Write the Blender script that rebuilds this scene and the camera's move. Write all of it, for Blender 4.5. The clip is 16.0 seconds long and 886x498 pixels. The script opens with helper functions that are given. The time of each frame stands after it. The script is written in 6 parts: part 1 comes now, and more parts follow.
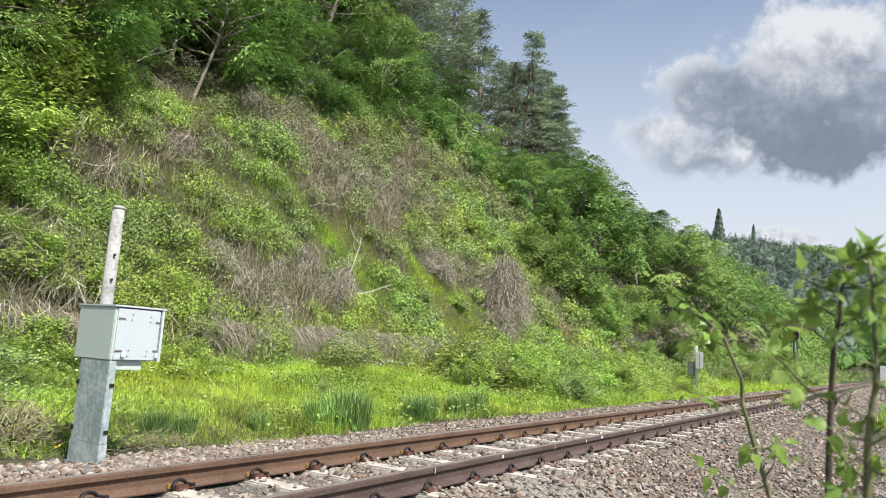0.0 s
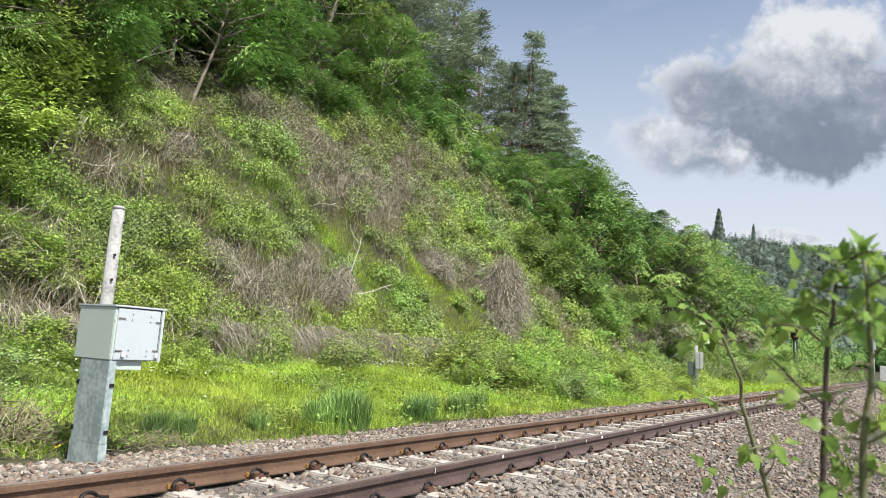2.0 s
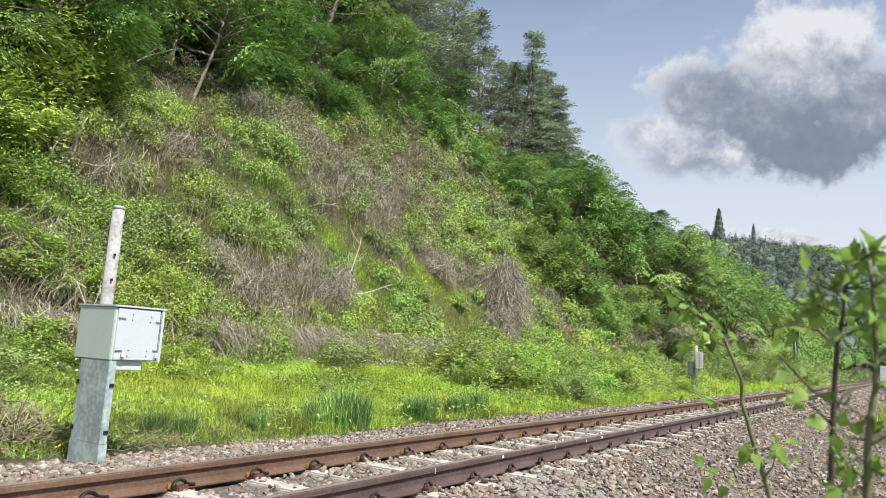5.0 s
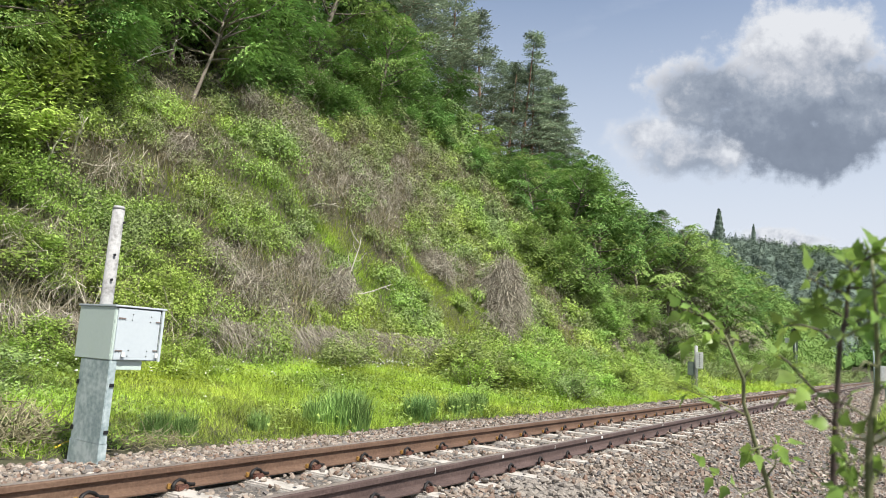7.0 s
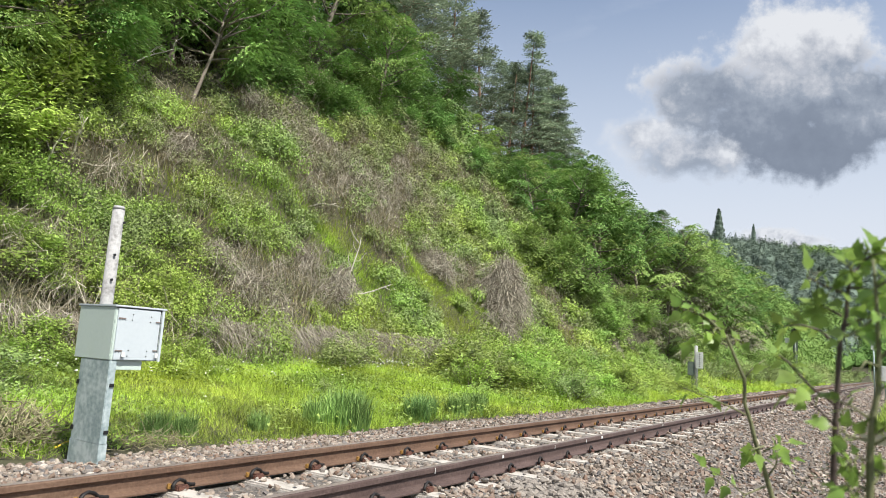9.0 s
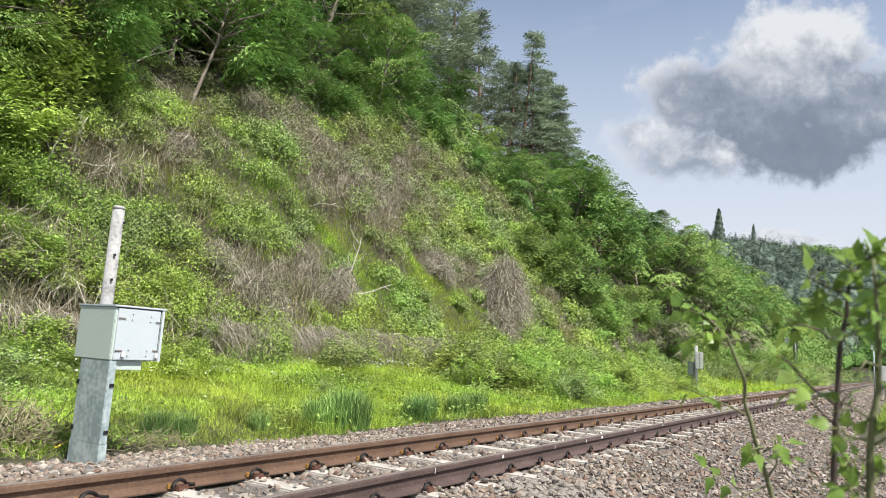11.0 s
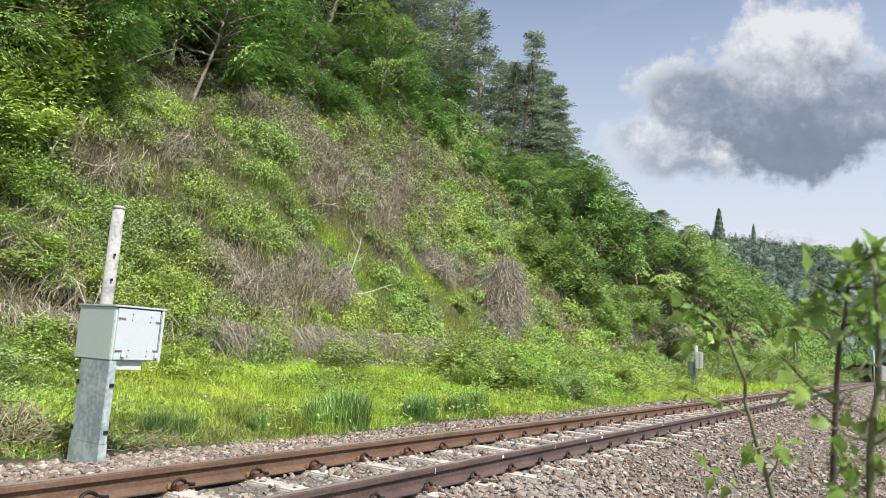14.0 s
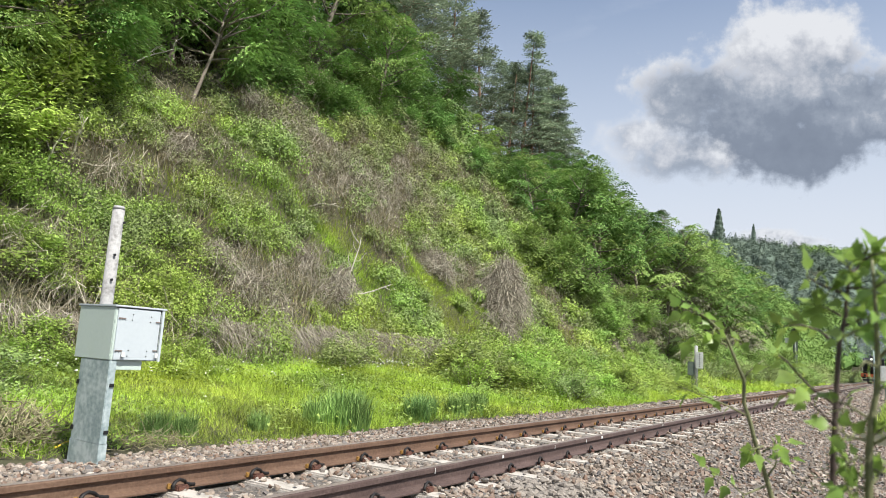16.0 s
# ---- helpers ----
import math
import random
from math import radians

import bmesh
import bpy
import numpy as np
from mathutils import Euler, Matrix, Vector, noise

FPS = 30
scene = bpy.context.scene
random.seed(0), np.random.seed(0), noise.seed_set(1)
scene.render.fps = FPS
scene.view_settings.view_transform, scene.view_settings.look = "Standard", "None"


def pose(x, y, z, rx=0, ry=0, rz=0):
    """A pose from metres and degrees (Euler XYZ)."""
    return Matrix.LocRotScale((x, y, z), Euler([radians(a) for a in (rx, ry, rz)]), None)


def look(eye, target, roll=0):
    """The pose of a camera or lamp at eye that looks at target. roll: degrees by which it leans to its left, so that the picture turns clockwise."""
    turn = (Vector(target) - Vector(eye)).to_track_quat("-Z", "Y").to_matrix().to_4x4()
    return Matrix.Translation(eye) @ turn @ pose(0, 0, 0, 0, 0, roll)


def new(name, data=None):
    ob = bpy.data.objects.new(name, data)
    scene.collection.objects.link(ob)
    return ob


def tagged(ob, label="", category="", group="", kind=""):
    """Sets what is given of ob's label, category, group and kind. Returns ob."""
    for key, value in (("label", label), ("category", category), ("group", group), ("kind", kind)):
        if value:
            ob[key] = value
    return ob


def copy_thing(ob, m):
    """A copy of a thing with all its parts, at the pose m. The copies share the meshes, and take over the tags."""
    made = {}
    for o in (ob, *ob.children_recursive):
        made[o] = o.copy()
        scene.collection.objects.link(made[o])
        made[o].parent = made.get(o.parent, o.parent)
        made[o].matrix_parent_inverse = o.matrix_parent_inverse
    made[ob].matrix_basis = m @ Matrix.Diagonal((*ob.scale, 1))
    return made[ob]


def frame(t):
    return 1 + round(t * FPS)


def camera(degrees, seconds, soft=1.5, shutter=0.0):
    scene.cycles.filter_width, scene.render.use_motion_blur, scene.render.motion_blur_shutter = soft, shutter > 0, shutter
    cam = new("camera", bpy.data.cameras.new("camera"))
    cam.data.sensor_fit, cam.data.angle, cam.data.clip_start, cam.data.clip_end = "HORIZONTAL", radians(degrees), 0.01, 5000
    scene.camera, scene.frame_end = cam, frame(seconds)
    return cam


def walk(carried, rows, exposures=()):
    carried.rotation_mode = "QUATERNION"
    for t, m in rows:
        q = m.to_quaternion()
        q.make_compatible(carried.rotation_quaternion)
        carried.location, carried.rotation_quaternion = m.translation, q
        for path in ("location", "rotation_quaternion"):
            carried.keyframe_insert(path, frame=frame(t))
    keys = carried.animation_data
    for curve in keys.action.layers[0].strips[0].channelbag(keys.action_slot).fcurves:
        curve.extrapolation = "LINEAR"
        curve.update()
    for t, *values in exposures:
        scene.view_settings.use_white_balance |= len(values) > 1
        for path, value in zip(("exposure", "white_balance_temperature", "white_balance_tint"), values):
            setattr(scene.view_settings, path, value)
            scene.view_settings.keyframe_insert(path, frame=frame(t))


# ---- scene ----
cam = camera(65.03, 16.0, soft=0.4)
EYE = Vector((0.0, 0.0, 0.874))
AIM = Vector((0.82465, 0.54703, 0.14389))
STAND = look(EYE, EYE + AIM * 10, 3.51)
walk(cam, [(0.0, STAND), (16.0, STAND)])
cam.data.dof.use_dof, cam.data.dof.focus_distance, cam.data.dof.aperture_fstop = True, 12.0, 4.6

# ---- world and sun ----
SUN_ELEVATION, SUN_FROM = 52.0, Vector((-0.30, -0.95, 0.0)).normalized()
world = bpy.data.worlds.new("sky")
scene.world = world
world.use_nodes = True
wn, wl = world.node_tree.nodes, world.node_tree.links
sky = wn.new("ShaderNodeTexSky")
sky.sky_type, sky.sun_disc = "NISHITA", False
sky.sun_elevation = radians(SUN_ELEVATION)
sky.sun_rotation = math.atan2(SUN_FROM.x, SUN_FROM.y)
sky.air_density, sky.dust_density, sky.ozone_density = 1.0, 1.6, 1.5
veil = wn.new("ShaderNodeTexNoise")
veil.inputs["Scale"].default_value, veil.inputs["Detail"].default_value, veil.inputs["Distortion"].default_value = 2.2, 6.0, 0.6
where = wn.new("ShaderNodeTexCoord")
squash = wn.new("ShaderNodeMapping")
squash.inputs["Scale"].default_value = (1.0, 1.0, 4.0)
wl.new(where.outputs["Generated"], squash.inputs["Vector"])
wl.new(squash.outputs["Vector"], veil.inputs["Vector"])
veil_ramp = wn.new("ShaderNodeMapRange")
for key, value in (("From Min", 0.36), ("From Max", 0.72), ("To Min", 0.12), ("To Max", 0.62)):
    veil_ramp.inputs[key].default_value = value
wl.new(veil.outputs["Fac"], veil_ramp.inputs["Value"])
height_of = wn.new("ShaderNodeSeparateXYZ")
wl.new(where.outputs["Generated"], height_of.inputs[0])
haze = wn.new("ShaderNodeMapRange")
for key, value in (("From Min", 0.16), ("From Max", 0.56), ("To Min", 1.0), ("To Max", 0.0)):
    haze.inputs[key].default_value = value
wl.new(height_of.outputs["Z"], haze.inputs["Value"])
veiled = wn.new("ShaderNodeMath")
veiled.operation = "MAXIMUM"
wl.new(veil_ramp.outputs["Result"], veiled.inputs[0])
wl.new(haze.outputs["Result"], veiled.inputs[1])
veil_mix = wn.new("ShaderNodeMix")
veil_mix.data_type = "RGBA"
veil_mix.inputs["B"].default_value = (4.6, 4.95, 5.55, 1)
wl.new(veiled.outputs[0], veil_mix.inputs["Factor"])
wl.new(sky.outputs["Color"], veil_mix.inputs["A"])
wl.new(veil_mix.outputs["Result"], wn["Background"].inputs["Color"])
wn["Background"].inputs["Strength"].default_value = 0.112

sun = new("sun", bpy.data.lights.new("sun", "SUN"))
sun.data.energy, sun.data.angle, sun.data.color = 5.0, radians(1.0), (1.0, 0.96, 0.88)
sun_from = SUN_FROM * math.cos(radians(SUN_ELEVATION)) + Vector((0, 0, math.sin(radians(SUN_ELEVATION))))
sun.matrix_world = look(sun_from * 50, (0, 0, 0))
scene.view_settings.exposure = 0.5


# ---- materials ----
def blank(name):
    m = bpy.data.materials.new(name)
    m.use_nodes = True
    return m, m.node_tree.nodes, m.node_tree.links, m.node_tree.nodes["Principled BSDF"]


def ramp(nodes, stops):
    r = nodes.new("ShaderNodeValToRGB").color_ramp
    while len(r.elements) < len(stops):
        r.elements.new(0.5)
    for e, (p, c) in zip(r.elements, stops):
        e.position, e.color = p, (*c, 1)
    return nodes[-1]


def surface(name, colours, rough=0.7, metal=0.0, scale=8.0, fine=60.0, bump=0.2, spread=0.25, island=False):
    """Colours vary by coarse noise, a finer noise and, where wanted, from piece to piece."""
    m, nodes, links, bsdf = blank(name)
    co = nodes.new("ShaderNodeTexCoord")
    a, b = nodes.new("ShaderNodeTexNoise"), nodes.new("ShaderNodeTexNoise")
    for n, s in ((a, scale), (b, fine)):
        n.inputs["Scale"].default_value, n.inputs["Detail"].default_value = s, 5.0
        links.new(co.outputs["Object"], n.inputs["Vector"])
    mix = nodes.new("ShaderNodeMath")
    mix.operation = "MULTIPLY_ADD"
    mix.inputs[1].default_value = 0.45
    links.new(b.outputs["Fac"], mix.inputs[0])
    half = nodes.new("ShaderNodeMath")
    half.operation = "MULTIPLY"
    half.inputs[1].default_value = 0.55
    links.new(a.outputs["Fac"], half.inputs[0])
    links.new(half.outputs[0], mix.inputs[2])
    fac = mix.outputs[0]
    if island:
        geo = nodes.new("ShaderNodeNewGeometry")
        both = nodes.new("ShaderNodeMath")
        both.operation = "MULTIPLY_ADD"
        both.inputs[1].default_value = 0.75
        links.new(geo.outputs["Random Per Island"], both.inputs[0])
        quarter = nodes.new("ShaderNodeMath")
        quarter.operation = "MULTIPLY"
        quarter.inputs[1].default_value = 0.25
        links.new(fac, quarter.inputs[0])
        links.new(quarter.outputs[0], both.inputs[2])
        fac = both.outputs[0]
        lo, hi = 0.05, 0.95
    else:
        lo, hi = 0.5 - spread / 2, 0.5 + spread / 2
    n = len(colours) - 1
    r = ramp(nodes, [(lo + (hi - lo) * i / max(n, 1), c) for i, c in enumerate(colours)])
    links.new(fac, r.inputs["Fac"])
    links.new(r.outputs["Color"], bsdf.inputs["Base Color"])
    bsdf.inputs["Roughness"].default_value, bsdf.inputs["Metallic"].default_value = rough, metal
    if bump:
        bn = nodes.new("ShaderNodeBump")
        bn.inputs["Strength"].default_value, bn.inputs["Distance"].default_value = bump, 0.02
        links.new(b.outputs["Fac"], bn.inputs["Height"])
        links.new(bn.outputs["Normal"], bsdf.inputs["Normal"])
    return m


def leafage(name, colours, through_light=0.35, rough=0.42, patch=0.35, gloss=0.22):
    """Leaves and blades: colour from leaf to leaf, drifting from patch to patch and from plant to plant; some light passes."""
    m, nodes, links, bsdf = blank(name)
    geo, info, co = nodes.new("ShaderNodeNewGeometry"), nodes.new("ShaderNodeObjectInfo"), nodes.new("ShaderNodeTexCoord")
    n = len(colours) - 1
    r = ramp(nodes, [(i / n, c) for i, c in enumerate(colours)])
    links.new(geo.outputs["Random Per Island"], r.inputs["Fac"])
    noise_node = nodes.new("ShaderNodeTexNoise")
    noise_node.inputs["Scale"].default_value, noise_node.inputs["Detail"].default_value = patch, 3.0
    links.new(geo.outputs["Position"], noise_node.inputs["Vector"])
    hue = nodes.new("ShaderNodeHueSaturation")
    shift = nodes.new("ShaderNodeMapRange")
    for key, value in (("From Min", 0.3), ("From Max", 0.7), ("To Min", 0.480), ("To Max", 0.518)):
        shift.inputs[key].default_value = value
    links.new(noise_node.outputs["Fac"], shift.inputs["Value"])
    val = nodes.new("ShaderNodeMapRange")
    for key, value in (("To Min", 0.8), ("To Max", 1.25)):
        val.inputs[key].default_value = value
    links.new(info.outputs["Random"], val.inputs["Value"])
    links.new(shift.outputs["Result"], hue.inputs["Hue"])
    # brightness noise, widened in place of shaded gaps between leaf clumps
    patchy = nodes.new("ShaderNodeMapRange")
    for key, value in (("From Min", 0.3), ("From Max", 0.7), ("To Min", 0.60), ("To Max", 1.42)):
        patchy.inputs[key].default_value = value
    wide = nodes.new("ShaderNodeTexNoise")
    wide.inputs["Scale"].default_value, wide.inputs["Detail"].default_value = patch * 4.5, 4.0
    links.new(geo.outputs["Position"], wide.inputs["Vector"])
    links.new(wide.outputs["Fac"], patchy.inputs["Value"])
    times = nodes.new("ShaderNodeMath")
    times.operation = "MULTIPLY"
    links.new(val.outputs["Result"], times.inputs[0])
    links.new(patchy.outputs["Result"], times.inputs[1])
    links.new(times.outputs[0], hue.inputs["Value"])
    links.new(r.outputs["Color"], hue.inputs["Color"])
    links.new(hue.outputs["Color"], bsdf.inputs["Base Color"])
    bsdf.inputs["Roughness"].default_value = rough
    bsdf.inputs["Specular IOR Level"].default_value = gloss
    tr = nodes.new("ShaderNodeBsdfTranslucent")
    links.new(hue.outputs["Color"], tr.inputs["Color"])
    mix = nodes.new("ShaderNodeMixShader")
    mix.inputs["Fac"].default_value = through_light
    links.new(bsdf.outputs[0], mix.inputs[1])
    links.new(tr.outputs[0], mix.inputs[2])
    links.new(mix.outputs[0], nodes["Material Output"].inputs["Surface"])
    return m


def glowing(name, colour, strength):
    m, nodes, links, bsdf = blank(name)
    bsdf.inputs["Base Color"].default_value = (*colour, 1)
    bsdf.inputs["Emission Color"].default_value, bsdf.inputs["Emission Strength"].default_value = (*colour, 1), strength
    return m


def plain(name, colour, rough=0.6, metal=0.0):
    return surface(name, [tuple(c * 0.85 for c in colour), colour, tuple(min(c * 1.12, 1) for c in colour)], rough, metal, 6.0, 70.0, 0.05)


SOIL = surface("soil", [(0.032, 0.028, 0.017), (0.055, 0.055, 0.026), (0.085, 0.075, 0.048)], 0.95, 0, 0.6, 9.0, 0.6, 0.4)
BED = surface("ballast_gravel", [(0.05, 0.045, 0.04), (0.14, 0.125, 0.11), (0.28, 0.25, 0.22)], 0.95, 0, 22.0, 90.0, 1.0, 0.35)
STONE = surface("crushed_stone", [(0.065, 0.056, 0.05), (0.22, 0.18, 0.145), (0.17, 0.11, 0.08), (0.35, 0.305, 0.255), (0.11, 0.105, 0.105), (0.27, 0.22, 0.175), (0.62, 0.57, 0.51)], 0.9, 0, 20.0, 90.0, 0.3, island=True)
RUST = surface("orange_brown_rust", [(0.075, 0.043, 0.029), (0.125, 0.073, 0.047), (0.18, 0.115, 0.077)], 0.75, 0.1, 3.0, 40.0, 0.25, 0.4)
GRIME = surface("dark_brown_grime", [(0.055, 0.036, 0.032), (0.085, 0.056, 0.05), (0.13, 0.09, 0.08)], 0.7, 0.1, 3.0, 40.0, 0.25, 0.4)
STEEL = surface("worn_steel", [(0.16, 0.125, 0.11), (0.26, 0.215, 0.19), (0.33, 0.28, 0.25)], 0.5, 0.35, 3.0, 60.0, 0.1, 0.4)
SLEEPER = surface("weathered_concrete", [(0.26, 0.235, 0.20), (0.44, 0.405, 0.36), (0.54, 0.50, 0.455)], 0.9, 0, 9.0, 80.0, 0.3, 0.4)
CLIP = surface("black_iron", [(0.012, 0.011, 0.011), (0.03, 0.026, 0.025)], 0.6, 0.3, 20.0, 90.0, 0.2)
SHOULDER = surface("red_rust", [(0.07, 0.03, 0.022), (0.14, 0.06, 0.04)], 0.85, 0, 30.0, 120.0, 0.4)
YELLOW = surface("yellowed_plastic", [(0.20, 0.11, 0.03), (0.38, 0.21, 0.05)], 0.6, 0, 30.0, 90.0, 0.1)
GALVANISED = surface("galvanised_steel", [(0.27, 0.345, 0.36), (0.385, 0.465, 0.475), (0.53, 0.60, 0.605)], 0.48, 0.25, 5.0, 22.0, 0.05, 0.2)
PAINTED = surface("pale_green_paint", [(0.44, 0.525, 0.48), (0.48, 0.565, 0.52), (0.52, 0.59, 0.545)], 0.45, 0, 2.0, 30.0, 0.02, 0.6)
DOORPAINT = surface("pale_grey_paint", [(0.42, 0.47, 0.50), (0.46, 0.51, 0.54), (0.50, 0.55, 0.575)], 0.45, 0, 2.0, 30.0, 0.02, 0.6)
POLEWHITE = surface("weathered_white_concrete", [(0.13, 0.125, 0.12), (0.33, 0.33, 0.325), (0.44, 0.44, 0.435)], 0.8, 0, 4.0, 30.0, 0.2, 0.42)
DARK = plain("dark_metal", (0.02, 0.02, 0.022), 0.5, 0.3)
YELLOW_PAINT = plain("faded_yellow_paint", (0.62, 0.47, 0.04), 0.6)
WHITE = plain("white_enamel", (0.6, 0.61, 0.6), 0.5)
INK = plain("black_lettering", (0.03, 0.03, 0.035), 0.6)
GREYBOX = plain("grey_green_box_paint", (0.13, 0.16, 0.14), 0.6)
RED_LAMP = glowing("red_signal_light", (0.8, 0.05, 0.03), 0.35)
LOCO_BLACK = plain("black_locomotive_paint", (0.018, 0.018, 0.02), 0.35, 0.2)
LOCO_RED = plain("orange_red_beam_paint", (0.36, 0.085, 0.03), 0.5)
LAMP_WHITE = glowing("headlamp_glass", (1.0, 0.95, 0.85), 0.5)
BARK = surface("grey_bark", [(0.09, 0.075, 0.055), (0.17, 0.145, 0.115), (0.26, 0.235, 0.20)], 0.9, 0, 5.0, 40.0, 0.6, 0.4)
PINEBARK = surface("red_pine_bark", [(0.12, 0.065, 0.045), (0.22, 0.125, 0.085), (0.28, 0.19, 0.14)], 0.9, 0, 2.0, 12.0, 0.6, 0.4)
TWIG = surface("dry_brown_twig", [(0.11, 0.092, 0.07), (0.27, 0.24, 0.185), (0.56, 0.52, 0.42)], 0.9, 0, 5.0, 40.0, 0.2, island=True)
STRAW = leafage("dry_straw", [(0.19, 0.165, 0.10), (0.30, 0.265, 0.165), (0.41, 0.365, 0.245)], 0.12, 0.8)
LIME = leafage("lime_grass", [(0.29, 0.42, 0.055), (0.40, 0.56, 0.072), (0.51, 0.66, 0.11)], 0.32, 0.55)
MIDGRASS = leafage("green_grass", [(0.14, 0.21, 0.04), (0.25, 0.35, 0.065), (0.38, 0.48, 0.10)], 0.25, 0.55)
BANK_LIME = leafage("fresh_bank_grass", [(0.21, 0.30, 0.045), (0.32, 0.45, 0.06), (0.45, 0.58, 0.09)], 0.26, 0.55)
BLUEGRASS = leafage("blue_green_rush", [(0.10, 0.185, 0.055), (0.17, 0.295, 0.085), (0.26, 0.40, 0.12)], 0.22, 0.5)
SHRUB_BRIGHT = leafage("bright_shrub_leaf", [(0.22, 0.32, 0.065), (0.295, 0.425, 0.092), (0.385, 0.51, 0.135)], 0.28)
SHRUB_MID = leafage("green_shrub_leaf", [(0.185, 0.25, 0.088), (0.245, 0.315, 0.112), (0.32, 0.39, 0.15)], 0.24)
SHRUB_OLIVE = leafage("olive_scrub_leaf", [(0.205, 0.225, 0.115), (0.265, 0.285, 0.145), (0.335, 0.35, 0.19)], 0.22, 0.6)
TREE_LEAF = leafage("tree_leaf", [(0.12, 0.215, 0.06), (0.17, 0.30, 0.082), (0.24, 0.38, 0.115)], 0.24, 0.7, 0.2, 0.1)
TREE_DARK = leafage("dark_tree_leaf", [(0.065, 0.13, 0.04), (0.09, 0.17, 0.05), (0.13, 0.22, 0.065)], 0.19, 0.7, 0.2, 0.1)
NEEDLE = leafage("pine_needle", [(0.185, 0.23, 0.165), (0.245, 0.295, 0.20), (0.31, 0.36, 0.25)], 0.18, 0.9, 0.1, 0.04)
FAR_LEAF = leafage("far_woodland_leaf", [(0.115, 0.19, 0.055), (0.14, 0.225, 0.065), (0.17, 0.265, 0.08)], 0.15, 1.0, 0.05, 0.0)
# base colour lightened to stand in for haze before the far ridge
HAZED_NEEDLE = leafage("hazed_conifer_leaf", [(0.165, 0.215, 0.17), (0.185, 0.24, 0.19), (0.205, 0.265, 0.21)], 0.1, 1.0, 0.05, 0.0)
BUD_LEAF = leafage("grey_brown_bud_leaf", [(0.17, 0.175, 0.105), (0.235, 0.235, 0.15), (0.31, 0.30, 0.215)], 0.2, 0.7, 0.2)
SAPLING_LEAF = leafage("young_leaf", [(0.13, 0.235, 0.06), (0.205, 0.345, 0.08), (0.40, 0.50, 0.09)], 0.55, 0.35, 4.0, 0.5)
SAPLING_STEM = surface("young_green_bark", [(0.10, 0.10, 0.05), (0.15, 0.16, 0.075), (0.20, 0.20, 0.10)], 0.7, 0, 12.0, 80.0, 0.2, 0.4)
SAPLING_BROWN = surface("young_brown_bark", [(0.035, 0.024, 0.021), (0.07, 0.05, 0.042), (0.11, 0.085, 0.07)], 0.7, 0, 12.0, 80.0, 0.2, 0.4)
THICKET_LEAF = leafage("thicket_leaf", [(0.19, 0.285, 0.085), (0.245, 0.36, 0.105), (0.315, 0.435, 0.135)], 0.28, 0.7, 0.35, 0.1)
PETAL = plain("white_petal", (0.8, 0.8, 0.76), 0.6)


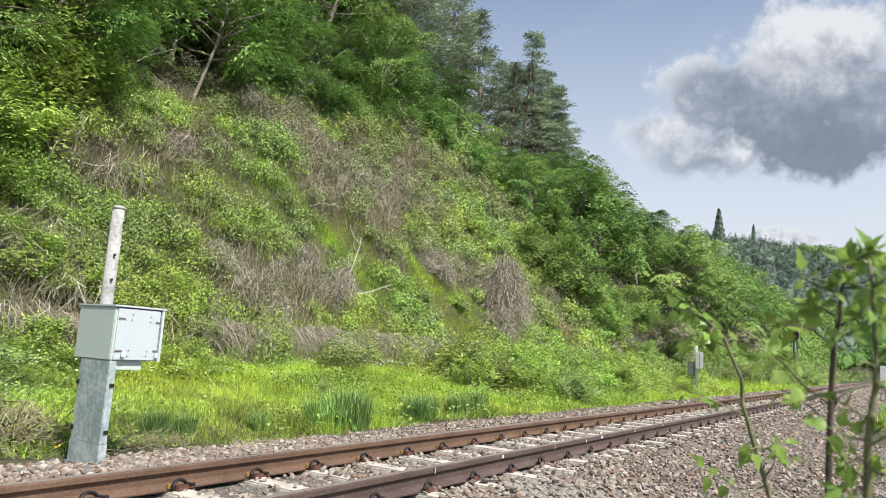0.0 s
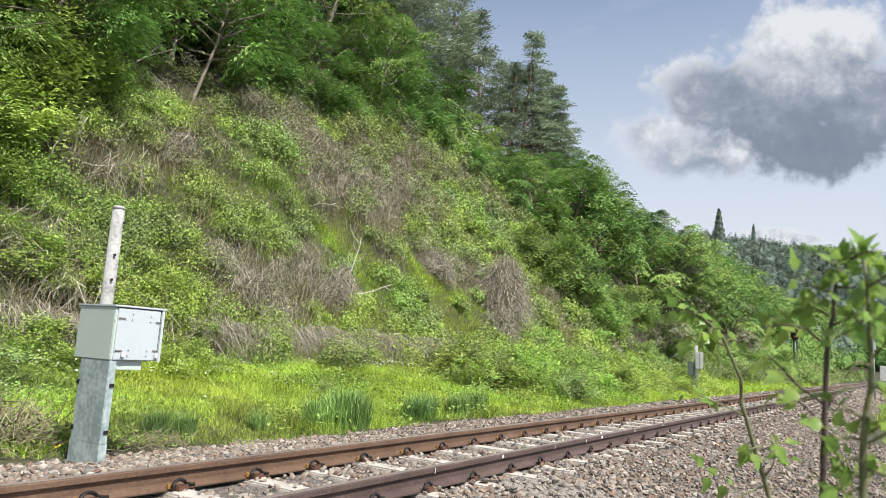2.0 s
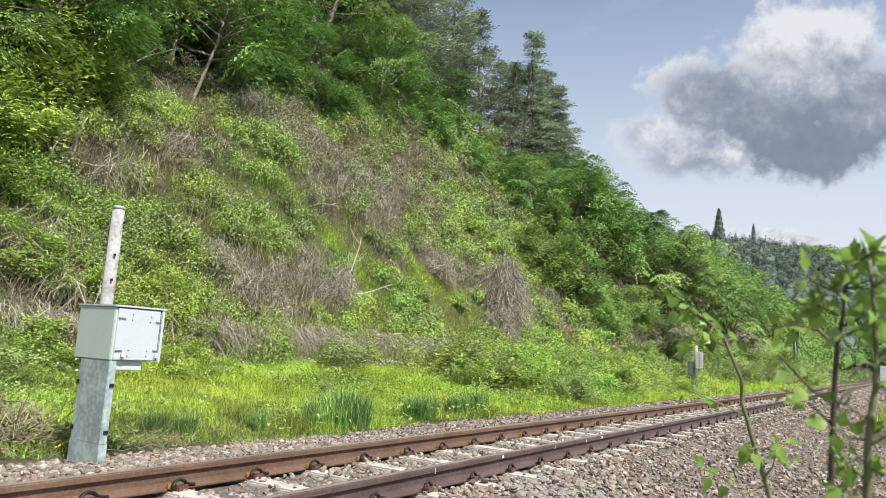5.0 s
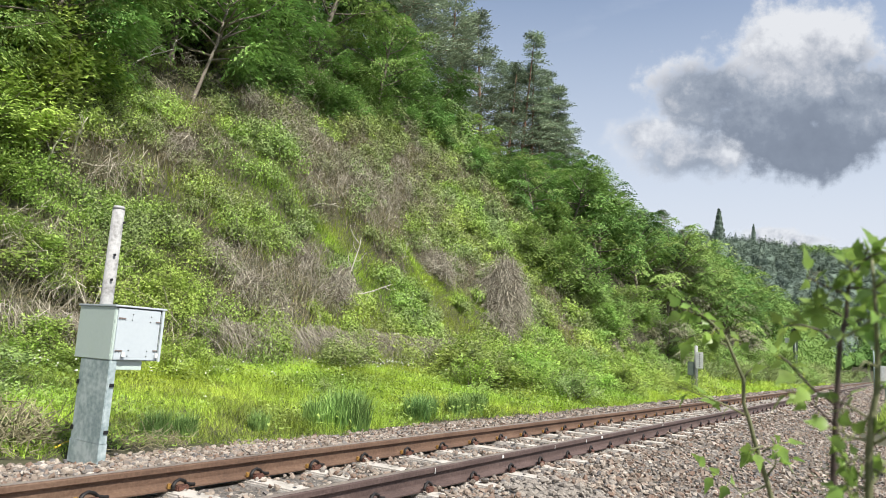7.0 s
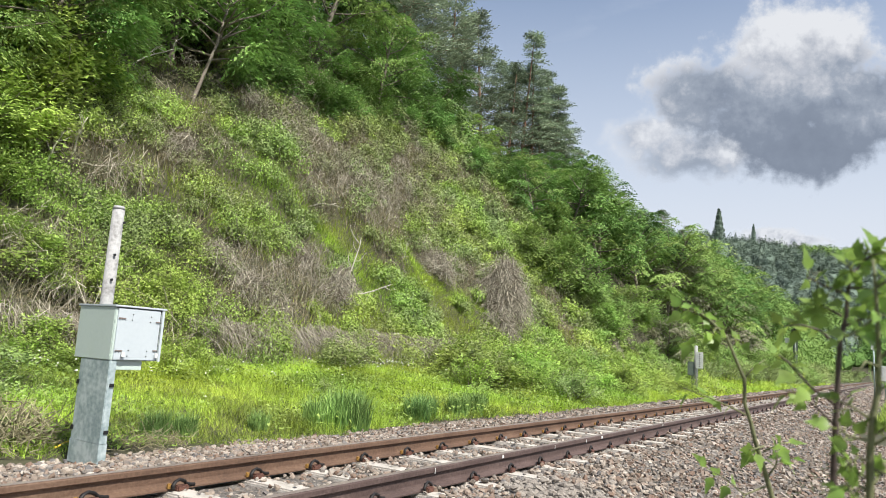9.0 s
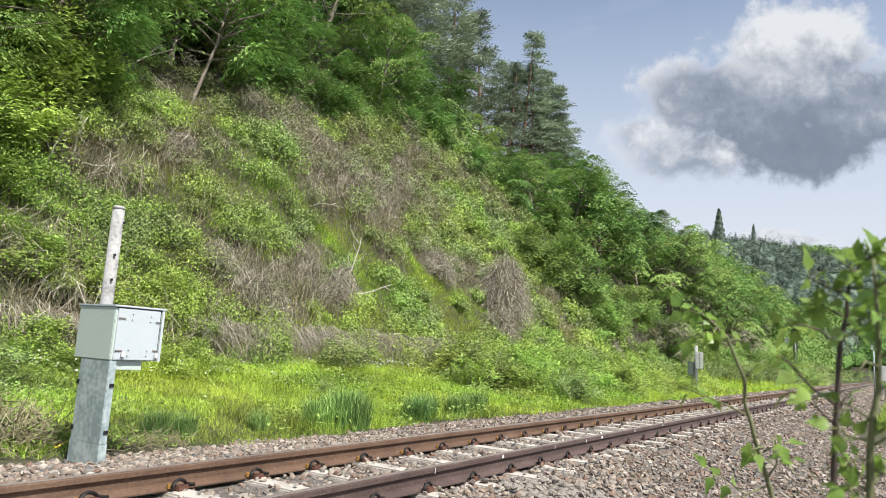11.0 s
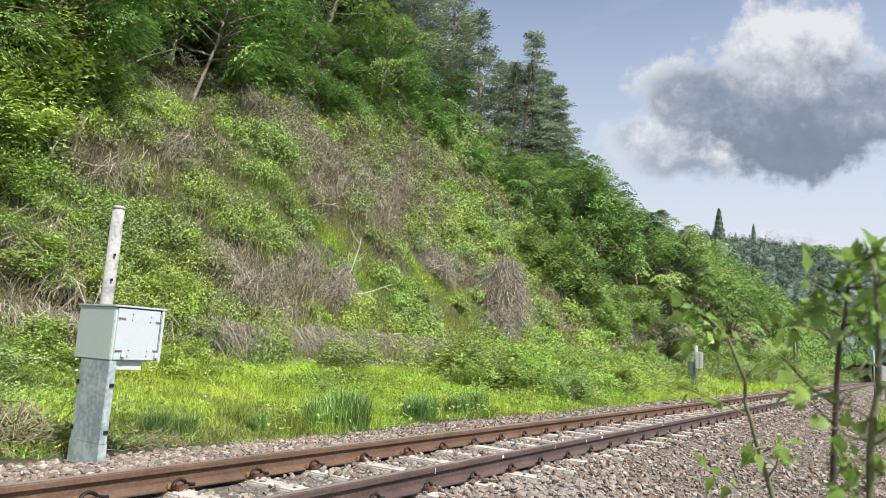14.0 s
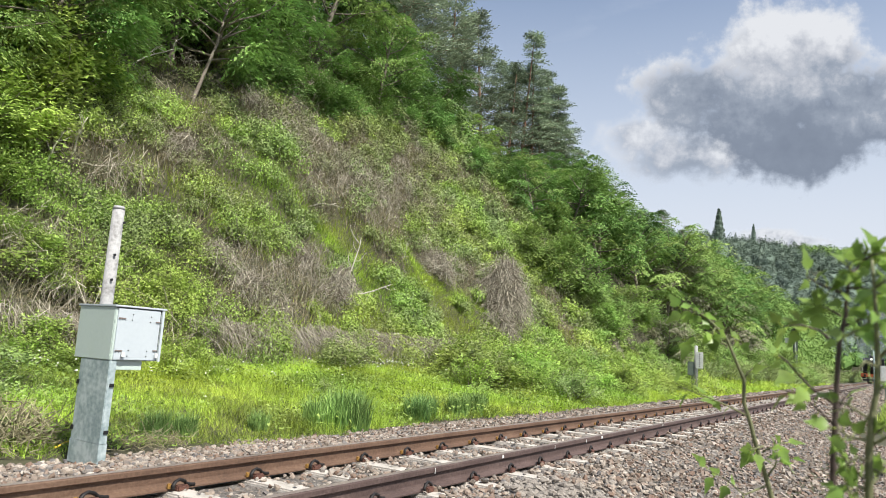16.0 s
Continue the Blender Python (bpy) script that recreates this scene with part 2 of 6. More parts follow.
def cloud_stuff(name, lumps, soft_edge, seed, top, bottom, dim=0.0):
    """Cumulus on a far sheet; lumps are (x, y, half width, half height) in the sheet's own metres. The lit top, bright
    thin edges and grey base are painted into its glow.
    """
    m, nodes, links, bsdf = blank(name)
    nodes.remove(bsdf)
    co = nodes.new("ShaderNodeTexCoord")

    def op(kind, a, b=0.0, c=0.0):
        n = nodes.new("ShaderNodeMath")
        n.operation = kind
        for s, v in zip(n.inputs, (a, b, c)):
            if isinstance(v, float):
                s.default_value = v
            else:
                links.new(v, s)
        return n.outputs[0]

    def fbm(scale, detail, rough, off):
        mp = nodes.new("ShaderNodeMapping")
        mp.inputs["Location"].default_value = (seed + off, seed * 2.0, 0)
        mp.inputs["Scale"].default_value = (scale, scale, scale)
        links.new(co.outputs["Object"], mp.inputs["Vector"])
        n = nodes.new("ShaderNodeTexNoise")
        n.inputs["Scale"].default_value, n.inputs["Detail"].default_value, n.inputs["Roughness"].default_value = 1.0, detail, rough
        links.new(mp.outputs["Vector"], n.inputs["Vector"])
        return n.outputs["Fac"]

    big, fine_noise = fbm(0.0042, 8.0, 0.55, 0.0), fbm(0.016, 7.0, 0.6, 7.0)
    density, lift = None, None
    for x, y, w, hgt in lumps:
        mp = nodes.new("ShaderNodeMapping")
        mp.vector_type = "TEXTURE"
        mp.inputs["Location"].default_value, mp.inputs["Scale"].default_value = (x, y, 0), (w, hgt, 1)
        links.new(co.outputs["Object"], mp.inputs["Vector"])
        ln = nodes.new("ShaderNodeVectorMath")
        ln.operation = "LENGTH"
        links.new(mp.outputs["Vector"], ln.inputs[0])
        d = op("SUBTRACT", 1.0, ln.outputs["Value"])
        density = d if density is None else op("SMOOTH_MAX", density, d, 0.25)
    rugged = op("MULTIPLY_ADD", op("SUBTRACT", big, 0.5), 2.1, density)
    rugged = op("MULTIPLY_ADD", op("SUBTRACT", fine_noise, 0.5), 0.7, rugged)
    alpha = nodes.new("ShaderNodeMapRange")
    alpha.interpolation_type = "SMOOTHSTEP"
    for key, value in (("From Min", -0.12), ("From Max", -0.12 + soft_edge), ("To Min", 0.0), ("To Max", 1.0)):
        alpha.inputs[key].default_value = value
    links.new(rugged, alpha.inputs["Value"])
    sep = nodes.new("ShaderNodeSeparateXYZ")
    links.new(co.outputs["Object"], sep.inputs[0])
    tall = nodes.new("ShaderNodeMapRange")
    for key, value in (("From Min", bottom), ("From Max", top), ("To Min", 0.0), ("To Max", 1.0)):
        tall.inputs[key].default_value = value
    tall.clamp = False
    links.new(op("MULTIPLY_ADD", op("SUBTRACT", big, 0.5), 900.0, sep.outputs["Y"]), tall.inputs["Value"])
    shade = op("MULTIPLY_ADD", op("SUBTRACT", fine_noise, 0.5), 0.45, tall.outputs["Result"])
    thin = nodes.new("ShaderNodeMapRange")
    for key, value in (("From Min", -0.1), ("From Max", 0.4), ("To Min", 0.42), ("To Max", 0.0)):
        thin.inputs[key].default_value = value
    links.new(rugged, thin.inputs["Value"])
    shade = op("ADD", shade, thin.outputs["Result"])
    r = ramp(nodes, [(0.0, (0.15, 0.178, 0.232)), (0.36, (0.178, 0.21, 0.268)), (0.54, (0.245, 0.28, 0.34)), (0.70, (0.40, 0.42, 0.465)), (0.88, (0.56, 0.575, 0.605))])
    links.new(shade, r.inputs["Fac"])
    em, tp, mix = nodes.new("ShaderNodeEmission"), nodes.new("ShaderNodeBsdfTransparent"), nodes.new("ShaderNodeMixShader")
    links.new(r.outputs["Color"], em.inputs["Color"])
    fade = op("MULTIPLY", alpha.outputs["Result"], 1.0 - dim)
    links.new(fade, mix.inputs["Fac"])
    links.new(tp.outputs[0], mix.inputs[1])
    links.new(em.outputs[0], mix.inputs[2])
    links.new(mix.outputs[0], nodes["Material Output"].inputs["Surface"])
    return m


def smoke_stuff():
    m, nodes, links, bsdf = blank("thin_grey_smoke")
    bsdf.inputs["Base Color"].default_value, bsdf.inputs["Roughness"].default_value = (0.34, 0.37, 0.43, 1), 1.0
    bsdf.inputs["Specular IOR Level"].default_value = 0.0
    co, n = nodes.new("ShaderNodeTexCoord"), nodes.new("ShaderNodeTexNoise")
    n.inputs["Scale"].default_value, n.inputs["Detail"].default_value = 0.8, 5.0
    links.new(co.outputs["Object"], n.inputs["Vector"])
    a = nodes.new("ShaderNodeMapRange")
    for key, value in (("From Min", 0.35), ("From Max", 0.7), ("To Min", 0.04), ("To Max", 0.24)):
        a.inputs[key].default_value = value
    links.new(n.outputs["Fac"], a.inputs["Value"])
    links.new(a.outputs["Result"], bsdf.inputs["Alpha"])
    return m


SMOKE = smoke_stuff()


# ---- mesh helpers ----
rng = np.random.default_rng(7)


def mesh_of(name, verts, faces, material, smooth=False):
    me = bpy.data.meshes.new(name)
    me.from_pydata(np.asarray(verts, dtype=float), [], faces)
    me.materials.append(material)
    if smooth:
        me.shade_smooth()
    return me


def thing(name, label, category, group="", kind="", at=None):
    ob = tagged(new(name), label, category, group, kind)
    if at is not None:
        ob.matrix_basis = at
    return ob


def stuff(name, verts, faces, material, label, category, kind="stuff", smooth=False, group=""):
    return tagged(new(name, mesh_of(name, verts, faces, material, smooth)), label, category, group, kind)


def piece(name, verts, faces, material, parent, label="", smooth=False):
    ob = new(name, mesh_of(name, verts, faces, material, smooth))
    ob.parent = parent
    return tagged(ob, label) if label else ob


def part(name, bm, material, parent, label="", smooth=False):
    me = bpy.data.meshes.new(name)
    bm.to_mesh(me)
    bm.free()
    me.materials.append(material)
    if smooth:
        me.shade_smooth()
    ob = new(name, me)
    ob.parent = parent
    return tagged(ob, label) if label else ob


def box(x0, x1, y0, y1, z0, z1, bevel=0.0, bm=None):
    bm = bm or bmesh.new()
    made = bmesh.ops.create_cube(bm, size=1.0)["verts"]
    bmesh.ops.transform(bm, verts=made, matrix=Matrix.Translation(((x0 + x1) / 2, (y0 + y1) / 2, (z0 + z1) / 2)) @ Matrix.Diagonal((x1 - x0, y1 - y0, z1 - z0, 1)))
    if bevel:
        edges = list({e for v in made for e in v.link_edges})
        bmesh.ops.bevel(bm, geom=edges, offset=bevel, segments=2, affect="EDGES")
    return bm


def rod(p, q, r0, r1=None, sides=12, bm=None, caps=True):
    """A round, tapered bar from p to q."""
    bm = bm or bmesh.new()
    p, q = Vector(p), Vector(q)
    m = Matrix.Translation((p + q) / 2) @ (q - p).to_track_quat("Z", "Y").to_matrix().to_4x4()
    bmesh.ops.create_cone(bm, cap_ends=caps, segments=sides, radius1=r0, radius2=r0 if r1 is None else r1, depth=(q - p).length, matrix=m)
    return bm


def tube(points, radii, sides=6):
    """Vertices and faces of a bent, tapered bar through the points."""
    pts = np.asarray(points, float)
    radii = np.broadcast_to(np.asarray(radii, float), (len(pts),))
    d = np.gradient(pts, axis=0)
    d /= np.linalg.norm(d, axis=1)[:, None] + 1e-9
    ref = np.array([0.0, 0.0, 1.0]) if abs(d[0][2]) < 0.8 else np.array([1.0, 0.0, 0.0])
    a = np.cross(d, ref)
    a /= np.linalg.norm(a, axis=1)[:, None] + 1e-9
    b = np.cross(d, a)
    ang = np.arange(sides) * 2 * math.pi / sides
    ring = a[:, None] * np.cos(ang)[None, :, None] + b[:, None] * np.sin(ang)[None, :, None]
    v = (pts[:, None] + ring * radii[:, None, None]).reshape(-1, 3)
    f = []
    for i in range(len(pts) - 1):
        for j in range(sides):
            k = (j + 1) % sides
            f.append((i * sides + j, i * sides + k, (i + 1) * sides + k, (i + 1) * sides + j))
    f.append(tuple(range(sides))[::-1])
    f.append(tuple((len(pts) - 1) * sides + j for j in range(sides)))
    return v, f


def joined(pieces):
    verts, faces, n = [], [], 0
    for v, f in pieces:
        verts.append(np.asarray(v, float))
        faces.extend(tuple(i + n for i in q) for q in f)
        n += len(v)
    return np.concatenate(verts), faces


def units(v):
    return v / (np.linalg.norm(v, axis=1)[:, None] + 1e-9)


def leaves(centres, ways, normals, length, width, fold=0.25, simple=False):
    """Folded, pointed leaves: two triangles each, or one, along ways from their stalks."""
    n = len(centres)
    ways = units(ways)
    side = units(np.cross(normals, ways))
    up = np.cross(ways, side)
    length, width = np.broadcast_to(length, (n,))[:, None], np.broadcast_to(width, (n,))[:, None]
    base = centres - ways * length * 0.5
    tip = centres + ways * length * 0.5 - up * length * 0.08
    mid = centres - ways * length * 0.08
    left = mid + side * width * 0.5 + up * width * fold
    right = mid - side * width * 0.5 + up * width * fold
    if simple:
        shift = ways * length * rng.uniform(-0.3, 0.25, n)[:, None]
        return np.stack([left - ways * length * 0.25, right - ways * length * 0.25 + shift, tip], axis=1).reshape(-1, 3), np.arange(3 * n).reshape(-1, 3)
    v = np.stack([base, left, tip, right], axis=1).reshape(-1, 3)
    i = np.arange(n)[:, None] * 4
    f = np.concatenate([i + [0, 2, 1], i + [0, 3, 2]], axis=1).reshape(-1, 3)
    return v, f


def blades(roots, height, width, lean, simple=False):
    """Grass blades: a bent strip with a tip, three triangles each, or one where they are short. lean: how far the tip goes sideways, as a share of the height."""
    n = len(roots)
    ang = rng.uniform(0, 2 * math.pi, n)
    out = np.stack([np.cos(ang), np.sin(ang), np.zeros(n)], 1)
    side = np.stack([-np.sin(ang), np.cos(ang), np.zeros(n)], 1)
    turn = rng.uniform(-0.8, 0.8, n)[:, None]
    side = units(side + out * turn)
    height, width = np.broadcast_to(height, (n,))[:, None], np.broadcast_to(width, (n,))[:, None]
    lean = (lean * rng.uniform(0.2, 1.3, n))[:, None]
    up = np.array([0, 0, 1.0])
    mid = roots + up * height * 0.55 + out * height * lean * 0.3
    tip = roots + up * height * (1 - 0.35 * lean) + out * height * lean
    if simple:
        return np.stack([roots - side * width * 0.5, roots + side * width * 0.5, tip], 1).reshape(-1, 3), np.arange(3 * n).reshape(-1, 3)
    v = np.stack([roots - side * width * 0.5, roots + side * width * 0.5, mid - side * width * 0.42, mid + side * width * 0.42, tip], 1).reshape(-1, 3)
    i = np.arange(n)[:, None] * 5
    f = np.concatenate([i + [0, 1, 3], i + [0, 3, 2], i + [2, 3, 4]], 1).reshape(-1, 3)
    return v, f


def strands(starts, ends, sag, r):
    """Thin three-sided stems from starts to ends, bowed sideways by sag: twelve triangles each."""
    n = len(starts)
    d = units(ends - starts)
    a = units(np.cross(d, rng.normal(size=(n, 3))))
    b = np.cross(d, a)
    bow = rng.normal(size=(n, 3)) * np.broadcast_to(sag, (n,))[:, None]
    r = np.broadcast_to(r, (n,))[:, None]
    rows = []
    for s, k, t in ((0.0, 0.0, 1.0), (0.5, 1.0, 0.85), (1.0, 0.0, 0.35)):
        c = starts + (ends - starts) * s + bow * k
        for q in range(3):
            an = q * 2 * math.pi / 3
            rows.append(c + (a * math.cos(an) + b * math.sin(an)) * r * t)
    v = np.stack(rows, 1).reshape(-1, 3)
    i = np.arange(n)[:, None] * 9
    f = []
    for k in range(2):
        for q in range(3):
            p = (q + 1) % 3
            f += [i + [k * 3 + q, k * 3 + p, k * 3 + 3 + p], i + [k * 3 + q, k * 3 + 3 + p, k * 3 + 3 + q]]
    return v, np.concatenate(f, 1).reshape(-1, 3)


TABLE = np.random.default_rng(3).random((64, 64))


def vnoise(x, y, scale=1.0, shift=0.0):
    """Smooth value noise, 0 to 1."""
    u, w = np.asarray(x, float) / scale + shift, np.asarray(y, float) / scale + shift * 1.7
    i, j = np.floor(u).astype(int), np.floor(w).astype(int)
    a, b = u - i, w - j
    a, b = a * a * (3 - 2 * a), b * b * (3 - 2 * b)
    g = lambda p, q: TABLE[p % 64, q % 64]
    return (g(i, j) * (1 - a) + g(i + 1, j) * a) * (1 - b) + (g(i, j + 1) * (1 - a) + g(i + 1, j + 1) * a) * b


def ease(a, b, x):
    t = np.clip((np.asarray(x, float) - a) / (b - a), 0, 1)
    return t * t * (3 - 2 * t)


# ---- the lie of the land ----
def ground_z(x, y):
    """Path, track bed, meadow, steep bank, wooded hill and the ridge at the valley's end."""
    x, y = np.asarray(x, float), np.asarray(y, float)
    low = np.interp(y, [-3000, -60, 0.3, 2.2, 2.6, 5.2, 5.9, 6.6, 11.2, 11.75, 27.0, 60.0, 3000], [-3.0, -2.0, -0.70, -0.34, -0.36, -0.36, -0.36, -0.27, 0.34, 0.90, 19.5, 30.0, 60.0])
    cap = np.interp(x, [-80, -25, 4.5, 7.0, 14.5, 19.0, 24, 28, 34, 45, 60, 75, 110, 160], [8.0, 40.0, 34.0, 8.4, 8.7, 26.0, 22.0, 15.5, 11.5, 9.0, 8.0, 7.5, 7.5, 9.0])
    hill = np.minimum(low, cap + 0.12 * np.maximum(y - 12, 0))
    z = np.where(y > 11, hill, low)
    lumpy = (vnoise(x, y, 2.3) - 0.5) * 0.8 + (vnoise(x, y, 0.9, 9.0) - 0.5) * 0.55
    z = z + lumpy * ease(11.4, 13.0, y) + (vnoise(x, y, 1.6, 4.0) - 0.5) * 0.12 * ease(6.3, 7.5, y) * (1 - ease(10, 12, y))
    ridge = (40 + 0.17 * np.clip(y, -10, 160) + 5 * (vnoise(x, y, 55, 2.0) - 0.5)) * ease(150, 310, x) * ease(-45, 0, y)
    return np.maximum(z, ridge + np.where(ridge > 0.5, 0, -50))


def axis(parts):
    return np.unique(np.concatenate([np.arange(a, b, s) for a, b, s in parts]))


gx = axis([(-2500, -200, 230), (-200, -10, 19), (-10, 60, 0.6), (60, 130, 2.0), (130, 420, 8.0), (420, 2600, 240)])
gy = axis([(-2500, -200, 230), (-200, -8, 16), (-8, 6, 0.5), (6, 28, 0.4), (28, 60, 2.0), (60, 240, 9.0), (240, 2600, 240)])
GX, GY = np.meshgrid(gx, gy, indexing="ij")
idx = np.arange(GX.size).reshape(GX.shape)
quads = np.stack([idx[:-1, :-1], idx[1:, :-1], idx[1:, 1:], idx[:-1, 1:]], -1).reshape(-1, 4)
stuff("ground", np.stack([GX, GY, ground_z(GX, GY)], -1).reshape(-1, 3), quads, SOIL, "earthy green valley floor, steep bank and hills", "ground", "structure", True)

# ---- the railway ----
NEAR_Y, FAR_Y, MID_Y = 3.00, 4.13, 3.565
PITCH, FIRST = 0.641, 1.20


def track_y(x):
    """The line runs straight, then bends away down the valley."""
    return -np.maximum(np.asarray(x, float) - 140, 0) ** 2 / 700.0


def bed_z(y):
    return np.interp(y, [0.7, 2.15, 2.55, 4.6, 5.1, 6.15], [-0.68, -0.235, -0.188, -0.188, -0.205, -0.32])


bx = np.concatenate([np.arange(-8, 140, 4.0), np.arange(140, 420, 8.0)])
by = np.array([0.7, 1.4, 2.15, 2.55, 3.565, 4.6, 5.1, 5.6, 6.15, 6.3])
BX, BY = np.meshgrid(bx, by, indexing="ij")
BZ = np.where(BY > 6.2, -0.5, bed_z(BY))
bidx = np.arange(BX.size).reshape(BX.shape)
bq = np.stack([bidx[:-1, :-1], bidx[1:, :-1], bidx[1:, 1:], bidx[:-1, 1:]], -1).reshape(-1, 4)
bed = stuff("ballast_bed", np.stack([BX, BY + track_y(BX), BZ], -1).reshape(-1, 3), bq, BED, "grey-brown crushed stone ballast under the railway track", "ballast", "structure")

PROFILE = [(-0.0635, -0.153), (-0.0635, -0.143), (-0.045, -0.136), (-0.012, -0.124), (-0.0075, -0.110), (-0.0075, -0.060), (-0.012, -0.047), (-0.0325, -0.040),
           (-0.0325, -0.010), (-0.029, -0.003), (-0.022, -0.0005), (0.022, -0.0005), (0.029, -0.003), (0.0325, -0.010), (0.0325, -0.040), (0.012, -0.047),
           (0.0075, -0.060), (0.0075, -0.110), (0.012, -0.124), (0.045, -0.136), (0.0635, -0.143), (0.0635, -0.153)]


def rail(y, material, label):
    ob = thing("rail", label, "rail", "rails of the track")
    xs = np.concatenate([[-8.0], np.arange(0, 60, 12.0), np.arange(60, 420, 10.0)])
    p, n = np.array(PROFILE), len(PROFILE)
    v = np.stack([np.repeat(xs, n), y + track_y(np.repeat(xs, n)) + np.tile(p[:, 0], len(xs)), np.tile(p[:, 1], len(xs))], 1)
    f = [(i * n + j, i * n + (j + 1) % n, (i + 1) * n + (j + 1) % n, (i + 1) * n + j) for i in range(len(xs) - 1) for j in range(n)]
    piece("rail_body", v, f, material, ob)
    top = np.array([(-0.027, 0.0), (-0.020, 0.0018), (0.020, 0.0018), (0.027, 0.0)])
    v = np.stack([np.repeat(xs, 4), y + track_y(np.repeat(xs, 4)) + np.tile(top[:, 0], len(xs)), np.tile(top[:, 1], len(xs))], 1)
    f = [(i * 4 + j, i * 4 + j + 1, (i + 1) * 4 + j + 1, (i + 1) * 4 + j) for i in range(len(xs) - 1) for j in range(3)]
    piece("running_surface", v, f, STEEL, ob, "dull worn steel running surface")
    return ob


near_rail = rail(NEAR_Y, GRIME, "dark brown grimy steel rail clipped to sleepers")
far_rail = rail(FAR_Y, RUST, "orange-brown rusty steel rail clipped to sleepers")
for x, w in ((5.62, 0.03), (8.07, 0.045), (9.3, 0.03), (10.6, 0.03), (6.75, 0.006), (7.6, 0.006), (4.55, 0.006)):
    part("paint_mark", box(x, x + w, NEAR_Y - 0.0345, NEAR_Y - 0.030, -0.036 if w > 0.01 else -0.05, -0.008), WHITE, near_rail, "faded white paint mark")
joint = box(20.5, 21.0, FAR_Y - 0.045, FAR_Y - 0.0085, -0.12, -0.05, 0.006)
for k in range(4):
    rod((20.57 + 0.12 * k, FAR_Y - 0.07, -0.085), (20.57 + 0.12 * k, FAR_Y - 0.045, -0.085), 0.016, sides=6, bm=joint)
part("fishplate", joint, CLIP, far_rail, "black bolted fishplate")


def sleeper_template():
    ob = thing("sleeper", "pale weathered concrete sleeper half buried in ballast", "sleeper", "sleepers of the track")
    bm = box(-0.105, 0.105, -1.0, 1.0, -0.33, -0.158, 0.012)
    for v in bm.verts:
        if v.co.z > -0.2:
            v.co.x *= 0.86
            if abs(v.co.y) < 0.4:
                v.co.z -= 0.02
    part("concrete_body", bm, SLEEPER, ob)
    for ry in (-0.565, 0.565):
        for s in (-1, 1):
            y = ry + s * 0.085
            v, f = tube([(-0.062, y + s * 0.012, -0.138), (-0.068, y + s * 0.012, -0.114), (-0.048, y + s * 0.008, -0.092), (-0.008, y, -0.083), (0.034, y - s * 0.006, -0.098), (0.062, y - s * 0.014, -0.120), (0.10, y - s * 0.024, -0.130), (0.135, y - s * 0.03, -0.135)], 0.0125, 6)
            piece("rail_clip", v, f, CLIP, ob, "black bent steel rail clip", True)
            bm = box(-0.03, 0.06, y - 0.02, y + 0.03, -0.16, -0.12, 0.008)
            part("clip_shoulder", bm, SHOULDER, ob, "rusty cast shoulder")
            if s * ry < 0:
                part("insulator", box(-0.085, -0.06, y - s * 0.02 - 0.012, y - s * 0.02 + 0.012, -0.14, -0.105, 0.004), YELLOW, ob, "yellowed insulator")
    return ob


sleeper = sleeper_template()
sleeper.matrix_basis = pose(FIRST, MID_Y, 0)
SLEEPERS_X = [FIRST] + [FIRST + PITCH * k for k in range(-14, 76) if k]
for k, x in enumerate(SLEEPERS_X[1:]):
    copy_thing(sleeper, pose(x + 0.012 * math.sin(k * 2.3), MID_Y, 0.0, 0, 0, 0.5 * math.sin(k * 1.7)))

# ---- the trackside cabinet on its post ----
CX, CY = 3.563, 5.767


